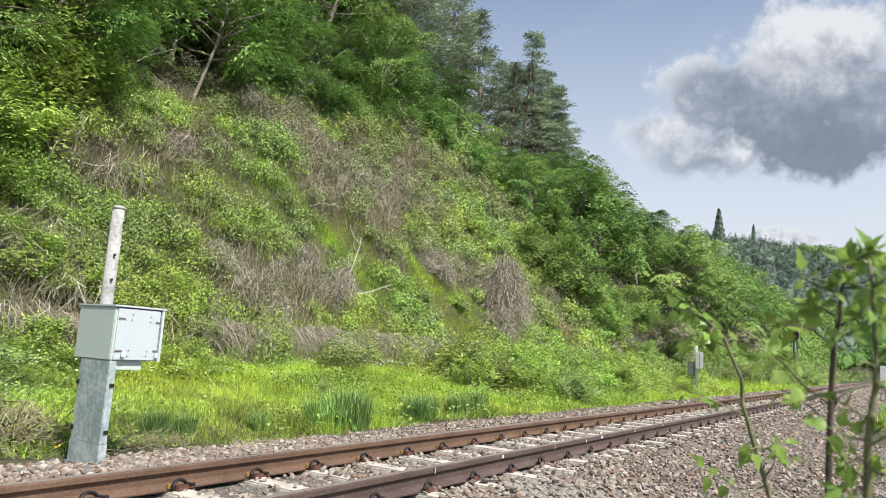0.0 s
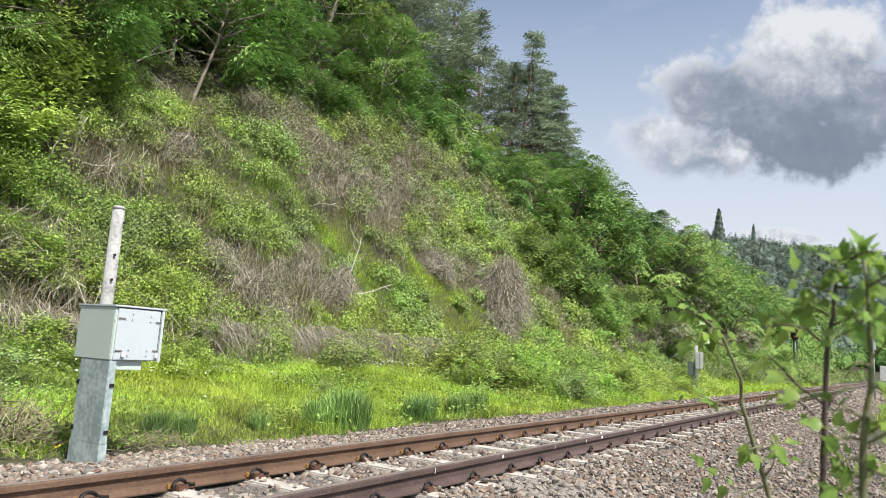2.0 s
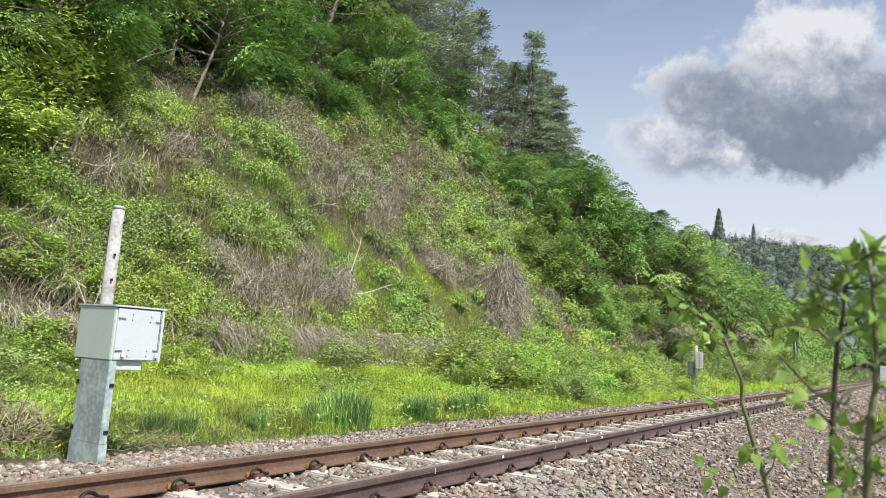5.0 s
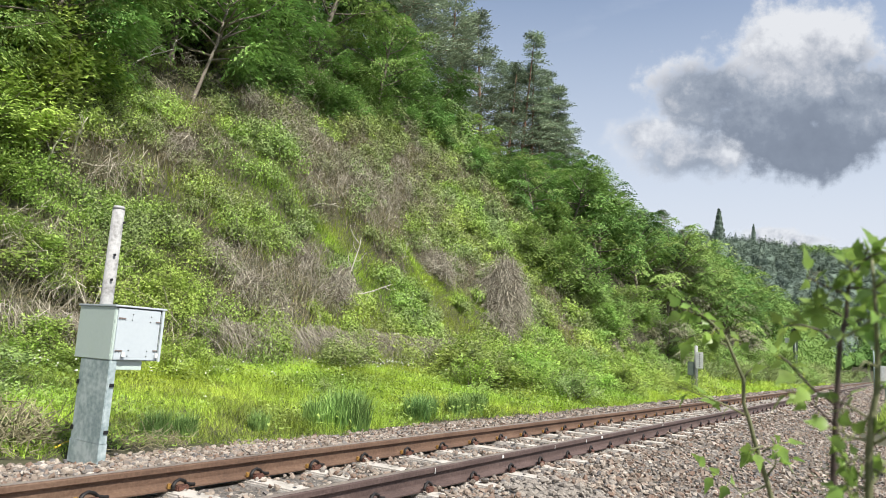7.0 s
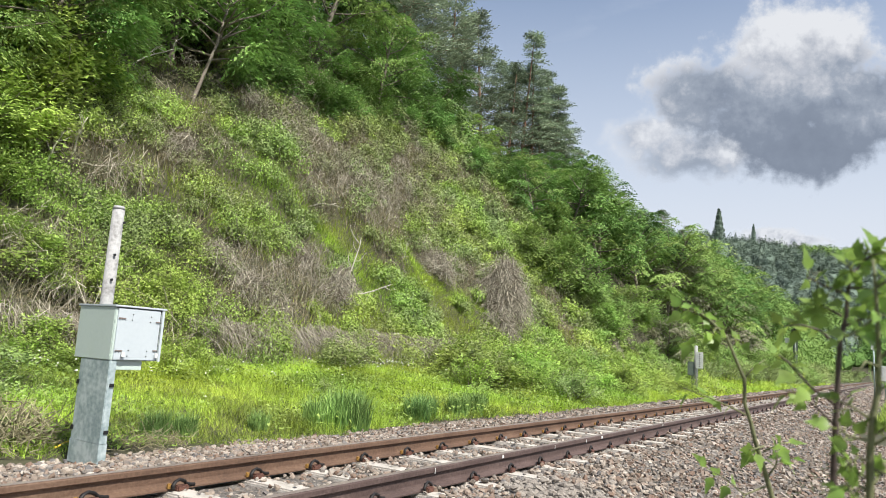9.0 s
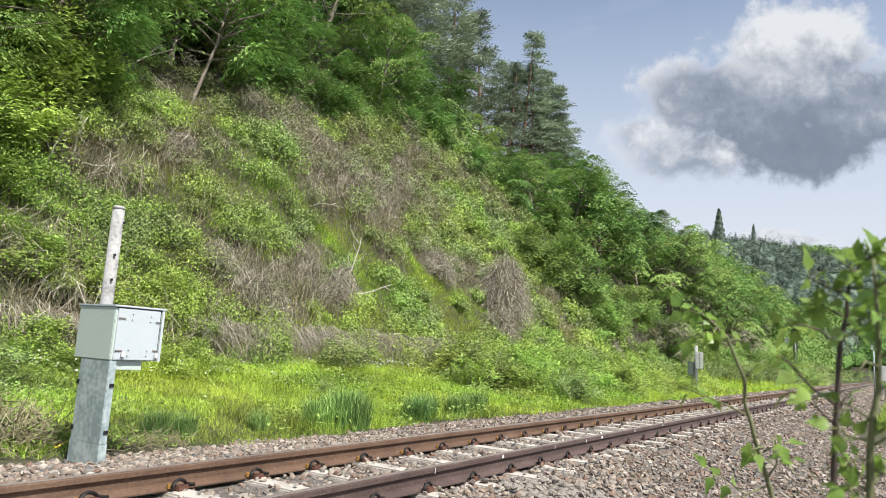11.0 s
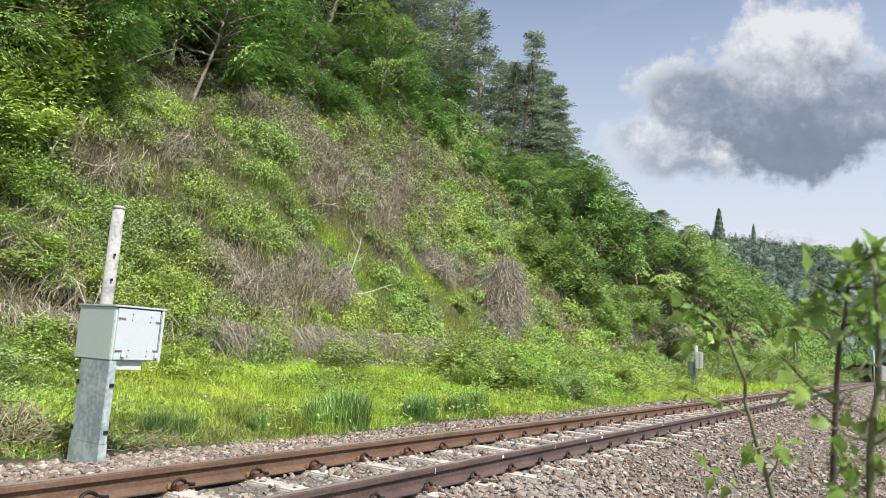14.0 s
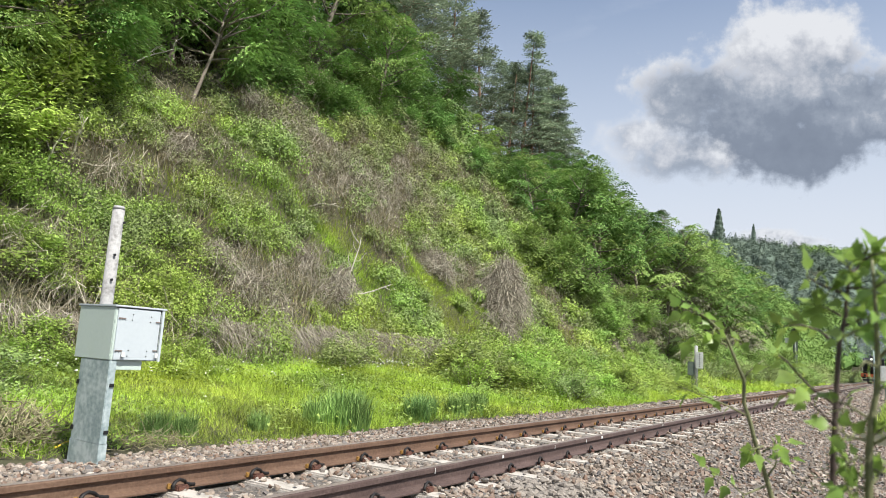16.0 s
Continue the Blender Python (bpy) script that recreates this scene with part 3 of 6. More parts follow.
def trackside_cabinet():
    ob = thing("trackside_cabinet", "pale green-grey steel cabinet on a galvanised column with a white pole", "equipment cabinet", at=pose(CX, CY, -0.30))
    z0, z1 = 0.912, 1.392
    part("column", box(0.0, 0.068, 0.0, 0.46, 0.0, z0 - 0.002, 0.006), GALVANISED, ob, "streaked galvanised steel column casing")
    part("column_foot", box(-0.004, 0.072, -0.004, 0.464, 0.0, 0.20, 0.004), GALVANISED, ob)
    for y, z in ((0.02, 0.70), (0.02, 0.30), (0.44, 0.70), (0.44, 0.30)):
        bm = box(0.02, 0.062, -0.012, -0.004, z - 0.02, z + 0.012, 0.002) if y < 0.1 else box(-0.012, -0.003, 0.425, 0.462, z - 0.02, z + 0.02, 0.002)
        part("band_latch", bm, DARK, ob, "dark steel band latch")
    for z in (0.06, 0.16, 0.52, 0.80):
        bm = bmesh.new()
        for y in (0.02, 0.235, 0.44):
            rod((-0.005, y, z), (-0.001, y, z), 0.0038, sides=8, bm=bm)
        part("rivet", bm, GALVANISED, ob)
    body = part("body", box(0.002, 0.480, 0.002, 0.575, z0, z1 - 0.012, 0.004), PAINTED, ob, "pale green painted sheet steel body")
    part("lid", box(-0.012, 0.500, -0.014, 0.59, z1 - 0.012, z1 + 0.006, 0.004), DOORPAINT, ob, "pale grey overhanging lid")
    part("side_panel", box(-0.004, 0.001, 0.012, 0.565, z0 + 0.004, z1 - 0.016, 0.002), PAINTED, body)
    door = part("door", box(0.018, 0.440, -0.012, 0.0005, z0 + 0.006, z1 - 0.022, 0.003), DOORPAINT, ob, "pale grey cabinet door, shut")
    part("door_gap", box(0.440, 0.452, -0.0015, 0.001, z0 + 0.004, z1 - 0.02), DARK, ob, "dark gap beside the door")
    part("seal", box(0.004, 0.478, -0.0135, -0.0015, z1 - 0.0205, z1 - 0.0135), DARK, ob, "black rubber seal under the lid")
    part("edge_strip", box(0.456, 0.482, -0.014, 0.001, z0 - 0.004, z1 - 0.014, 0.003), DOORPAINT, ob)
    for x, z in ((0.055, z1 - 0.11), (0.055, z0 + 0.085)):
        bm = box(0.022, 0.095, -0.018, -0.0125, z - 0.006, z + 0.006, 0.002)
        for d in (0.03, 0.06, 0.085):
            rod((d, -0.024, z), (d, -0.0195, z), 0.006, sides=8, bm=bm)
        part("hinge", bm, STEEL, door, "dull steel hinge")
    for x, z in ((0.16, z1 - 0.07), (0.155, z1 - 0.12), (0.34, z1 - 0.08), (0.335, z1 - 0.13), (0.15, z0 + 0.09), (0.145, z0 + 0.04), (0.335, z0 + 0.09), (0.33, z0 + 0.04)):
        part("bolt", rod((x, -0.018, z), (x, -0.0125, z), 0.005, sides=8), DARK, door)
    for z in (z1 - 0.125, z0 + 0.095):
        bm = box(0.392, 0.435, -0.024, -0.0125, z - 0.005, z + 0.005, 0.002)
        part("latch", bm, STEEL, door, "dull steel latch")
    for x in (0.095, 0.425):
        bm = box(x - 0.016, x + 0.016, -0.036, -0.02, z0 + 0.03, z0 + 0.075, 0.004)
        part("padlock", bm, WHITE, door, "pale padlock")
    part("tray", box(0.07, 0.33, 0.03, 0.50, z0 - 0.085, z0 - 0.002, 0.004), PAINTED, ob, "shallow tray under the cabinet")
    pole = part("pole", rod((0.10, 0.345, 0.0), (0.10, 0.33, 2.30), 0.062, 0.053, 20), POLEWHITE, ob, "weathered white pole", True)
    part("pole_cap", rod((0.10, 0.33, 2.295), (0.10, 0.33, 2.325), 0.058, 0.045, 20), POLEWHITE, ob, "", True)
    for z, dx in ((2.17, 0.03), (1.86, -0.02), (1.63, -0.02)):
        part("bolt_hole", rod((0.10 + dx, 0.31 - 0.05, z), (0.10 + dx, 0.275, z), 0.011, sides=8), DARK, pole)
    return ob


trackside_cabinet()


# ---- signs and the signal down the line ----
def marker_post():
    ob = thing("marker_post", "white marker post with a lettered plate and grey box", "trackside sign", at=pose(30.0, 7.07, -0.25))
    part("post", rod((0, 0, 0), (0, 0, 1.95), 0.075, 0.07, 12), POLEWHITE, ob, "pale concrete post", True)
    plate = part("plate", box(-0.115, -0.09, -0.30, -0.03, 1.02, 1.68, 0.006), WHITE, ob, "white vertical plate with black lettering")
    for k in range(7):
        part("lettering", box(-0.119, -0.1152, -0.195, -0.135, 1.10 + 0.08 * k, 1.13 + 0.08 * k), INK, plate)
    part("case", box(-0.07, 0.17, 0.06, 0.33, 0.72, 1.28, 0.02), GREYBOX, ob, "grey-green steel case behind the post")
    part("case_leg", box(-0.02, 0.08, 0.1, 0.2, 0, 0.72), GREYBOX, ob)


def signal():
    ob = thing("railway_signal", "black colour-light signal on a post showing red", "signal", at=pose(72.0, 8.15, -0.25))
    part("mast", rod((0, 0, 0), (0, 0, 4.1), 0.09, 0.08, 10), GREYBOX, ob, "grey steel mast", True)
    bm = bmesh.new()
    bmesh.ops.create_cone(bm, cap_ends=True, segments=24, radius1=0.36, radius2=0.36, depth=0.06, matrix=Matrix.Translation((-0.16, 0, 4.55)) @ Matrix.Rotation(math.pi / 2, 4, "Y") @ Matrix.Diagonal((1.55, 1, 1, 1)))
    board = part("backboard", bm, DARK, ob, "black oval backboard")
    part("housing", box(-0.14, 0.12, -0.16, 0.16, 4.1, 5.0, 0.03), DARK, ob)
    for z, mat in ((4.85, DARK), (4.32, RED_LAMP)):
        part("lens", rod((-0.215, 0, z), (-0.19, 0, z), 0.075, sides=16), mat, board, "lit red lens" if mat is RED_LAMP else "dark lens")
        part("hood", rod((-0.42, 0, z + 0.02), (-0.195, 0, z + 0.02), 0.15, 0.15, 14, caps=False), DARK, board)
    part("ladder", box(0.1, 0.14, -0.2, 0.2, 0.2, 4.0), GREYBOX, ob)
    part("cross_arm", box(-0.1, 0.1, -0.9, 0.9, 4.02, 4.08), GREYBOX, ob)
    part("relay_case", box(-0.2, 0.1, 0.45, 0.85, 3.75, 4.2, 0.02), WHITE, ob, "pale case on the cross arm")


def board_sign(x, y, z0, z1, half, label):
    ob = thing("trackside_board", label, "trackside sign", "boards beside the track", at=pose(x, y, -0.4))
    part("post", rod((0.04, 0, 0), (0.04, 0, z1 + 0.4), 0.04, sides=10), GALVANISED, ob, "", True)
    part("board", box(-0.02, 0.0, -half, half, z0 + 0.4, z1 + 0.4, 0.008), WHITE, ob, "plain white board")


marker_post()
signal()
board_sign(45.0, 0.74, 0.66, 1.48, 0.24, "low white board on a thin post beside the track")
board_sign(46.5, 1.29, 2.38, 3.18, 0.13, "tall narrow white board on a thin post")


# ---- plants ----
def spray(tips, outward, count, spread, flat, length, droop=0.35, seed=0, fine=False):
    """Leaves in flattened fans round the tips of twigs, lying level, pointing outwards and hanging at the rim."""
    r = np.random.default_rng(seed)
    n = len(tips) * count
    own = np.repeat(r.uniform(0.65, 1.35, len(tips)), count)[:, None]
    off = np.clip(r.normal(size=(n, 3)), -1.7, 1.7) * [spread, spread, spread * flat] * own
    o = np.repeat(outward, count, 0)
    c = np.repeat(tips, count, 0) + off
    c[:, 2] -= (off[:, 0] ** 2 + off[:, 1] ** 2) / spread * 0.4
    ways = units(off * [1, 1, 0.3]) + o * 0.7 + r.normal(size=(n, 3)) * 0.3
    ways[:, 2] -= droop
    normals = r.normal(size=(n, 3)) * 0.28 + [0, 0, 1.0] + o * 0.7
    ln = length * r.uniform(0.65, 1.3, n)
    return leaves(c, ways, normals, ln, ln * (r.uniform(0.36, 0.5, n) if fine else r.uniform(0.5, 0.75, n)), simple=not fine)


def limb(start, way, length, r0, r, bend=0.25, steps=5, lift=0.1):
    p, d = np.array(start, float), np.array(way, float)
    pts = [p.copy()]
    for _ in range(steps):
        d = d + r.normal(size=3) * bend / steps * 1.6 + np.array([0, 0, lift / steps])
        d /= np.linalg.norm(d)
        p = p + d * length / steps
        pts.append(p.copy())
    return np.array(pts), np.linspace(r0, r0 * 0.35, steps + 1)


def broadleaf(seed, height, radius, material, count, length, label, lean=(0.0, 0.0), low=0.25, name="tree", fine=False, girth=1.0):
    """A tree with a leaning trunk, forking limbs and a crown of leaf sprays."""
    r = np.random.default_rng(seed)
    ob = thing(name, label, "tree", "trees of the hillside wood")
    wood, tips, outs = [], [], []
    trunk, tr = limb((0, 0, -0.3), (lean[0], lean[1], 1.0), height * 0.82, (height * 0.018 + 0.02) * girth, r, 0.35, 7, 0.2)
    wood.append(tube(trunk, tr, 7))
    n = 16
    for k in range(n):
        s = low + (0.98 - low) * (k + r.random() * 0.6) / n
        at = trunk[0] + (trunk[-1] - trunk[0]) * s
        i = s * (len(trunk) - 1)
        at = trunk[int(i)] * (1 - i % 1) + trunk[min(int(i) + 1, len(trunk) - 1)] * (i % 1)
        az = k * 2.4 + r.uniform(-0.5, 0.5)
        env = math.sin(math.pi * min(1.0, (s - low) / (1 - low) * 0.72 + 0.24)) ** 0.7
        reach = radius * env * r.uniform(0.75, 1.15)
        way = np.array([math.cos(az), math.sin(az), 0.25 + 0.9 * s * s])
        pts, rr = limb(at, way / np.linalg.norm(way), reach, height * 0.006 + 0.008, r, 0.45, 4, 0.05)
        wood.append(tube(pts, rr, 4))
        for q in range(4):
            f = 0.45 + 0.55 * (q + 0.7) / 4
            i = f * (len(pts) - 1)
            p = pts[int(i)] * (1 - i % 1) + pts[min(int(i) + 1, len(pts) - 1)] * (i % 1)
            d = np.array([math.cos(az + r.uniform(-1.3, 1.3)), math.sin(az + r.uniform(-1.3, 1.3)), r.uniform(-0.25, 0.55)])
            twig, tw = limb(p, d / np.linalg.norm(d), radius * 0.28 * r.uniform(0.6, 1.2), 0.012, r, 0.5, 2, 0.0)
            if fine:
                wood.append(tube(twig, tw, 3))
            tips.append(twig[-1])
            outs.append(units((twig[-1] - [0, 0, height * 0.5])[None])[0])
    v, f = joined(wood)
    piece("trunk", v, f, BARK, ob, "grey-brown trunk and forking limbs", True)
    v, f = spray(np.array(tips), np.array(outs), count, radius * 0.125, 0.13, length, 0.3, seed, fine)
    piece("crown", v, f, material, ob, "leafy green crown with gaps")
    return ob


def shrub(seed, height, radius, material, count, length, label, name="shrub", group="shrubs of the bank", stems=16):
    """A low bush: stems from the ground and leaf clumps of uneven height."""
    r = np.random.default_rng(seed)
    ob = thing(name, label, "shrub", group)
    wood, tips, outs = [], [], []
    for k in range(stems):
        az, el = k * 2.4, r.uniform(0.15, 1.35)
        d = np.array([math.cos(az) * math.cos(el) * radius, math.sin(az) * math.cos(el) * radius, math.sin(el) * height])
        pts, rr = limb((r.uniform(-0.1, 0.1), r.uniform(-0.1, 0.1), -0.1), d / np.linalg.norm(d), np.linalg.norm(d) * r.uniform(0.7, 1.05), 0.012, r, 0.4, 3, 0.1)
        wood.append(tube(pts, rr, 3))
        side = pts[-1] + np.array([math.cos(az + 1.6), math.sin(az + 1.6), 0.0]) * radius * 0.3
        tips += [pts[-1], pts[-2], side]
        outs += [units(pts[-1][None])[0]] * 3
    v, f = joined(wood)
    piece("branchwork", v, f, TWIG, ob)
    v, f = spray(np.array(tips), np.array(outs), count, radius * 0.17 * (16 / stems) ** 0.5, 0.5, length, 0.15, seed)
    piece("foliage", v, f, material, ob)
    return ob


def pine(seed, height, label):
    """A red pine: bare lower trunk, tiers of spreading boughs that shorten to a pointed top, needle pads along each."""
    r = np.random.default_rng(seed)
    ob = thing("pine", label, "pine tree", "pines on the ridge")
    trunk, _ = limb((0, 0, -0.4), (0.02, 0.0, 1.0), height, 0.16, r, 0.10, 9, 0.3)
    wood, cen, way = [tube(trunk, np.linspace(0.15, 0.012, len(trunk)), 7)], [], []
    tiers = 15
    for k in range(tiers):
        s = 0.34 + 0.64 * (1 - (1 - min(max(k + r.uniform(-0.25, 0.25), 0), tiers - 1) / (tiers - 1)) ** 1.35)
        s = min(max(s, 0.2), 0.985)
        i = s * (len(trunk) - 1)
        at = trunk[int(i)] * (1 - i % 1) + trunk[min(int(i) + 1, len(trunk) - 1)] * (i % 1)
        reach = height * (0.265 * (1 - s) ** 0.8 + 0.015) * (0.6 if s < 0.36 else 1.0)
        for q in range(5 if s < 0.92 else 4):
            if r.random() < (0.5 if s < 0.5 else 0.24):
                continue
            az = k * 1.1 + q * 1.2566 + r.uniform(-0.4, 0.4)
            ln = reach * r.uniform(0.55, 1.25)
            d = np.array([math.cos(az), math.sin(az), 0.12 + 0.5 * max(s - 0.7, 0) + r.uniform(-0.15, 0.1)])
            pts, rr = limb(at, d / np.linalg.norm(d), ln, 0.03 * (1.15 - s), r, 0.22, 4, -0.12)
            wood.append(tube(pts, rr, 3))
            pads = 3 + int(round(ln * 2.2))
            for u in np.linspace(0.42, 1.0, pads):
                i2 = u * (len(pts) - 1)
                p = pts[int(i2)] * (1 - i2 % 1) + pts[min(int(i2) + 1, len(pts) - 1)] * (i2 % 1)
                for sgn in (-1, 0, 1):
                    o = np.array([-math.sin(az), math.cos(az), 0.0]) * sgn * ln * 0.24 * (1.2 - u * 0.75) + r.normal(size=3) * 0.05
                    cen.append(p + o + [0, 0, 0.05])
                    way.append(d * 0.8 + o * 0.9 + [0, 0, 0.12])
    for u in np.linspace(0.9, 1.0, 6):
        cen.append(trunk[-2] * (1 - u) * 5 + trunk[-1] * (1 - (1 - u) * 5))
        way.append(np.array([0.0, 0.0, 1.0]))
    v, f = joined(wood)
    piece("trunk", v, f, PINEBARK, ob, "reddish brown trunk and boughs", True)
    cen, way = np.repeat(np.array(cen), 10, 0), units(np.repeat(np.array(way), 10, 0))
    n = len(cen)
    way = way + r.normal(size=(n, 3)) * [0.75, 0.75, 0.3]
    cen = cen + r.normal(size=(n, 3)) * [0.12, 0.12, 0.02]
    ln = r.uniform(0.10, 0.24, n)
    v, f = leaves(cen + units(way) * ln[:, None] * 0.45, way, r.normal(size=(n, 3)) * 0.6 + [0, 0, 1], ln, ln * 0.26, 0.1, True)
    piece("needles", v, f, NEEDLE, ob, "grey-green needle pads in tiers")
    return ob


def cedar(height, label):
    r = np.random.default_rng(77)
    ob = thing("cedar", label, "cedar tree")
    n = 3000
    s = r.random(n) ** 0.8
    az = r.uniform(0, 6.283, n)
    rad = (1 - s) ** 0.7 * height * 0.17 * np.sqrt(r.random(n)) * (0.85 + 0.2 * np.sin(s * 61 + 2 * np.cos(az)))
    c = np.stack([np.cos(az) * rad, np.sin(az) * rad, height * (0.08 + 0.92 * s)], 1)
    w = np.stack([np.cos(az), np.sin(az), r.uniform(-0.5, 0.3, n)], 1)
    v, f = leaves(c, np.cross(w, r.normal(size=(n, 3))), w + r.normal(size=(n, 3)) * 0.4, 0.6, 0.3, simple=True)
    piece("needles", v, f, HAZED_NEEDLE, ob)
    v, f = tube([(0, 0, -0.5), (0, 0, height * 0.5), (0, 0, height)], [0.3, 0.2, 0.03], 7)
    piece("trunk", v, f, BARK, ob)
    return ob


def vine_mound(seed, height, radius, label, strands_n=760):
    """Last year's vines draped in an uneven, flaring cone over a stump: hanging bundles, crossing stems, loose ends."""
    r = np.random.default_rng(seed)
    ob = thing("dead_vine_heap", label, "dead vines", "heaps of dead vines")
    bundles = max(9, strands_n // 45)
    turn_of, top_of = r.uniform(0, 6.283, bundles), r.uniform(0.0, 0.45, bundles)
    out_of = r.uniform(0.7, 1.35, bundles)
    which = r.integers(bundles, size=strands_n)
    loose = r.random(strands_n) < 0.45
    turn = np.where(loose, r.uniform(0, 6.283, strands_n), turn_of[which] + r.normal(size=strands_n) * 0.22)
    high = np.where(loose, r.uniform(0.0, 0.85, strands_n), top_of[which] + r.uniform(0, 0.35, strands_n))
    low = np.minimum(high + r.uniform(0.12, 0.55, strands_n), 1.05)
    out = np.where(loose, r.uniform(0.55, 1.15, strands_n), out_of[which])

    def on_cone(way_round, down):
        wide = radius * (0.16 + 0.84 * down ** 1.25) * out * r.uniform(0.72, 1.1, strands_n)
        return np.stack([np.cos(way_round) * wide, np.sin(way_round) * wide, height * (1 - down) * r.uniform(0.92, 1.04, strands_n)], 1) + r.normal(size=(strands_n, 3)) * 0.08

    swing = np.where(loose, r.normal(size=strands_n) * 1.3, r.normal(size=strands_n) * 0.45)
    v, f = strands(on_cone(turn, high), on_cone(turn + swing, low), 0.2 * radius, r.uniform(0.003, 0.012, strands_n))
    piece("dry_tangle", v, f, TWIG, ob)
    core = []
    for k in range(5):
        pts, rr = limb((0, 0, -0.2), units(np.array([[r.normal() * 0.3, r.normal() * 0.3, 1.0]]))[0], height * 0.8, 0.03, r, 0.5, 5)
        core.append(tube(pts, rr, 5))
    v, f = joined(core)
    piece("dead_stump", v, f, BARK, ob)
    return ob


def put(templates, x, y, scale=1.0, turn=0.0, sink=0.1, tilt=0.0):
    """A copy of one of the templates, standing on the ground."""
    t = templates[int(rng.integers(len(templates)))]
    m = pose(x, y, float(ground_z(x, y)) - sink, tilt, 0, turn) @ Matrix.Diagonal((scale, scale, scale * float(rng.uniform(0.9, 1.1)), 1))
    return copy_thing(t, m)


# broad-leaved wood at the head of the bank and beyond it
TREES = [broadleaf(11, 7.0, 3.0, TREE_LEAF, 112, 0.19, "green broad-leaved tree in full leaf on the wooded bank", fine=True),
         broadleaf(12, 6.4, 2.8, TREE_LEAF, 112, 0.185, "green broad-leaved tree in full leaf on the wooded bank", (0.15, -0.2), fine=True),
         broadleaf(13, 7.6, 3.0, THICKET_LEAF, 112, 0.19, "fresh green broad-leaved tree on the wooded bank", (-0.1, -0.1), fine=True)]
DISTANT = [broadleaf(14, 7.0, 3.1, TREE_LEAF, 165, 0.175, "green broad-leaved tree in full leaf on the wooded hillside"),
           broadleaf(15, 7.0, 3.1, TREE_DARK, 165, 0.175, "dark green broad-leaved tree on the wooded hillside"),
           broadleaf(16, 6.6, 3.2, THICKET_LEAF, 165, 0.17, "light green broad-leaved tree on the wooded hillside")]
for t, (x, y) in zip(DISTANT, ((44.0, 16.8), (49.0, 15.6), (54.0, 15.0))):
    t.matrix_basis = pose(x, y, float(ground_z(x, y)) - 0.1)
HOME = [(8.5, 18.6), (15.0, 20.4), (21.5, 22.0)]
for t, (x, y) in zip(TREES, HOME):
    t.matrix_basis = pose(x, y, float(ground_z(x, y)) - 0.1)
# the leaning tree whose bare stem shows under the canopy
leaner = broadleaf(21, 5.6, 2.4, TREE_LEAF, 70, 0.18, "slender leaning tree with a pale stem before the dark wood", (0.13, -0.10), 0.45, fine=True, girth=0.62)
leaner.matrix_basis = pose(12.3, 17.5, float(ground_z(12.3, 17.5)) - 0.1) @ Matrix.Diagonal((0.95, 0.95, 0.95, 1))

placed = list(HOME) + [(12.45, 17.5), (44.0, 16.8), (49.0, 15.6), (54.0, 15.0)]


def wood_edge(x):
    """Where, across the bank, the wood begins."""
    return np.interp(x, [-5, 3, 7, 9.5, 12, 14, 21, 27, 31, 33.5, 36, 40, 48, 90], [14.4, 14.8, 15.6, 16.9, 18.3, 18.4, 19.6, 21.2, 20.6, 19.2, 17.6, 15.8, 13.8, 12.6])


def skyline_limit(x, y):
    """How high trees may reach, set so that the wood's skyline fits the camera's view."""
    return 0.874 + math.hypot(x, y) * float(np.interp(y / x, SKYLINE_TURN, SKYLINE_RISE))


# bearing and rise of the skyline as the camera sees it
SKYLINE_TURN = [0.165, 0.223, 0.278, 0.346, 0.411, 0.543, 0.662, 0.716, 0.806, 0.902, 1.034, 1.3]
SKYLINE_RISE = [0.159, 0.178, 0.202, 0.235, 0.282, 0.299, 0.356, 0.394, 0.478, 0.56, 0.70, 0.9]
tree_rng = np.random.default_rng(5)
for _ in range(4000):
    x, y = tree_rng.uniform(1, 84), tree_rng.uniform(12.5, 37)
    edge = float(wood_edge(x))
    gap = 2.8 if x < 30 else 2.5
    if y < edge or y > edge + 12 or any((x - a) ** 2 + (y - b) ** 2 < gap * gap for a, b in placed):
        continue
    placed.append((x, y))
    near_edge = y - edge < 2.5
    room = (skyline_limit(x, y) - float(ground_z(x, y))) / 6.6 if x > 12 else 2.0
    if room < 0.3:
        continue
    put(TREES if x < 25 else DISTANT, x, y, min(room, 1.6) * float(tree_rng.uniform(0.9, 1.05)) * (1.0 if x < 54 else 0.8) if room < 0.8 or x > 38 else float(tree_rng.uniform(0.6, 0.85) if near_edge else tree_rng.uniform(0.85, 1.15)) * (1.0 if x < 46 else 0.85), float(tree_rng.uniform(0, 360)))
    if len(placed) > 135:
        break
for k, (x, y, size) in enumerate(((7.6, 16.7, 0.75), (9.0, 17.8, 0.7), (10.2, 20.0, 0.9), (13.4, 20.6, 1.0), (10.8, 22.2, 1.15), (14.0, 22.5, 1.1), (15.4, 19.4, 0.75))):
    put(TREES, x, y, size, k * 77)
for k, (x, y, size) in enumerate(((5.2, 15.2, 0.55), (8.2, 16.6, 0.55))):
    put(TREES[2:], x, y, size, k * 101)
for k, (x, y, size) in enumerate(((20.6, 20.9, 0.5), (22.2, 21.3, 0.5))):
    put(TREES, x, y, size, k * 131)
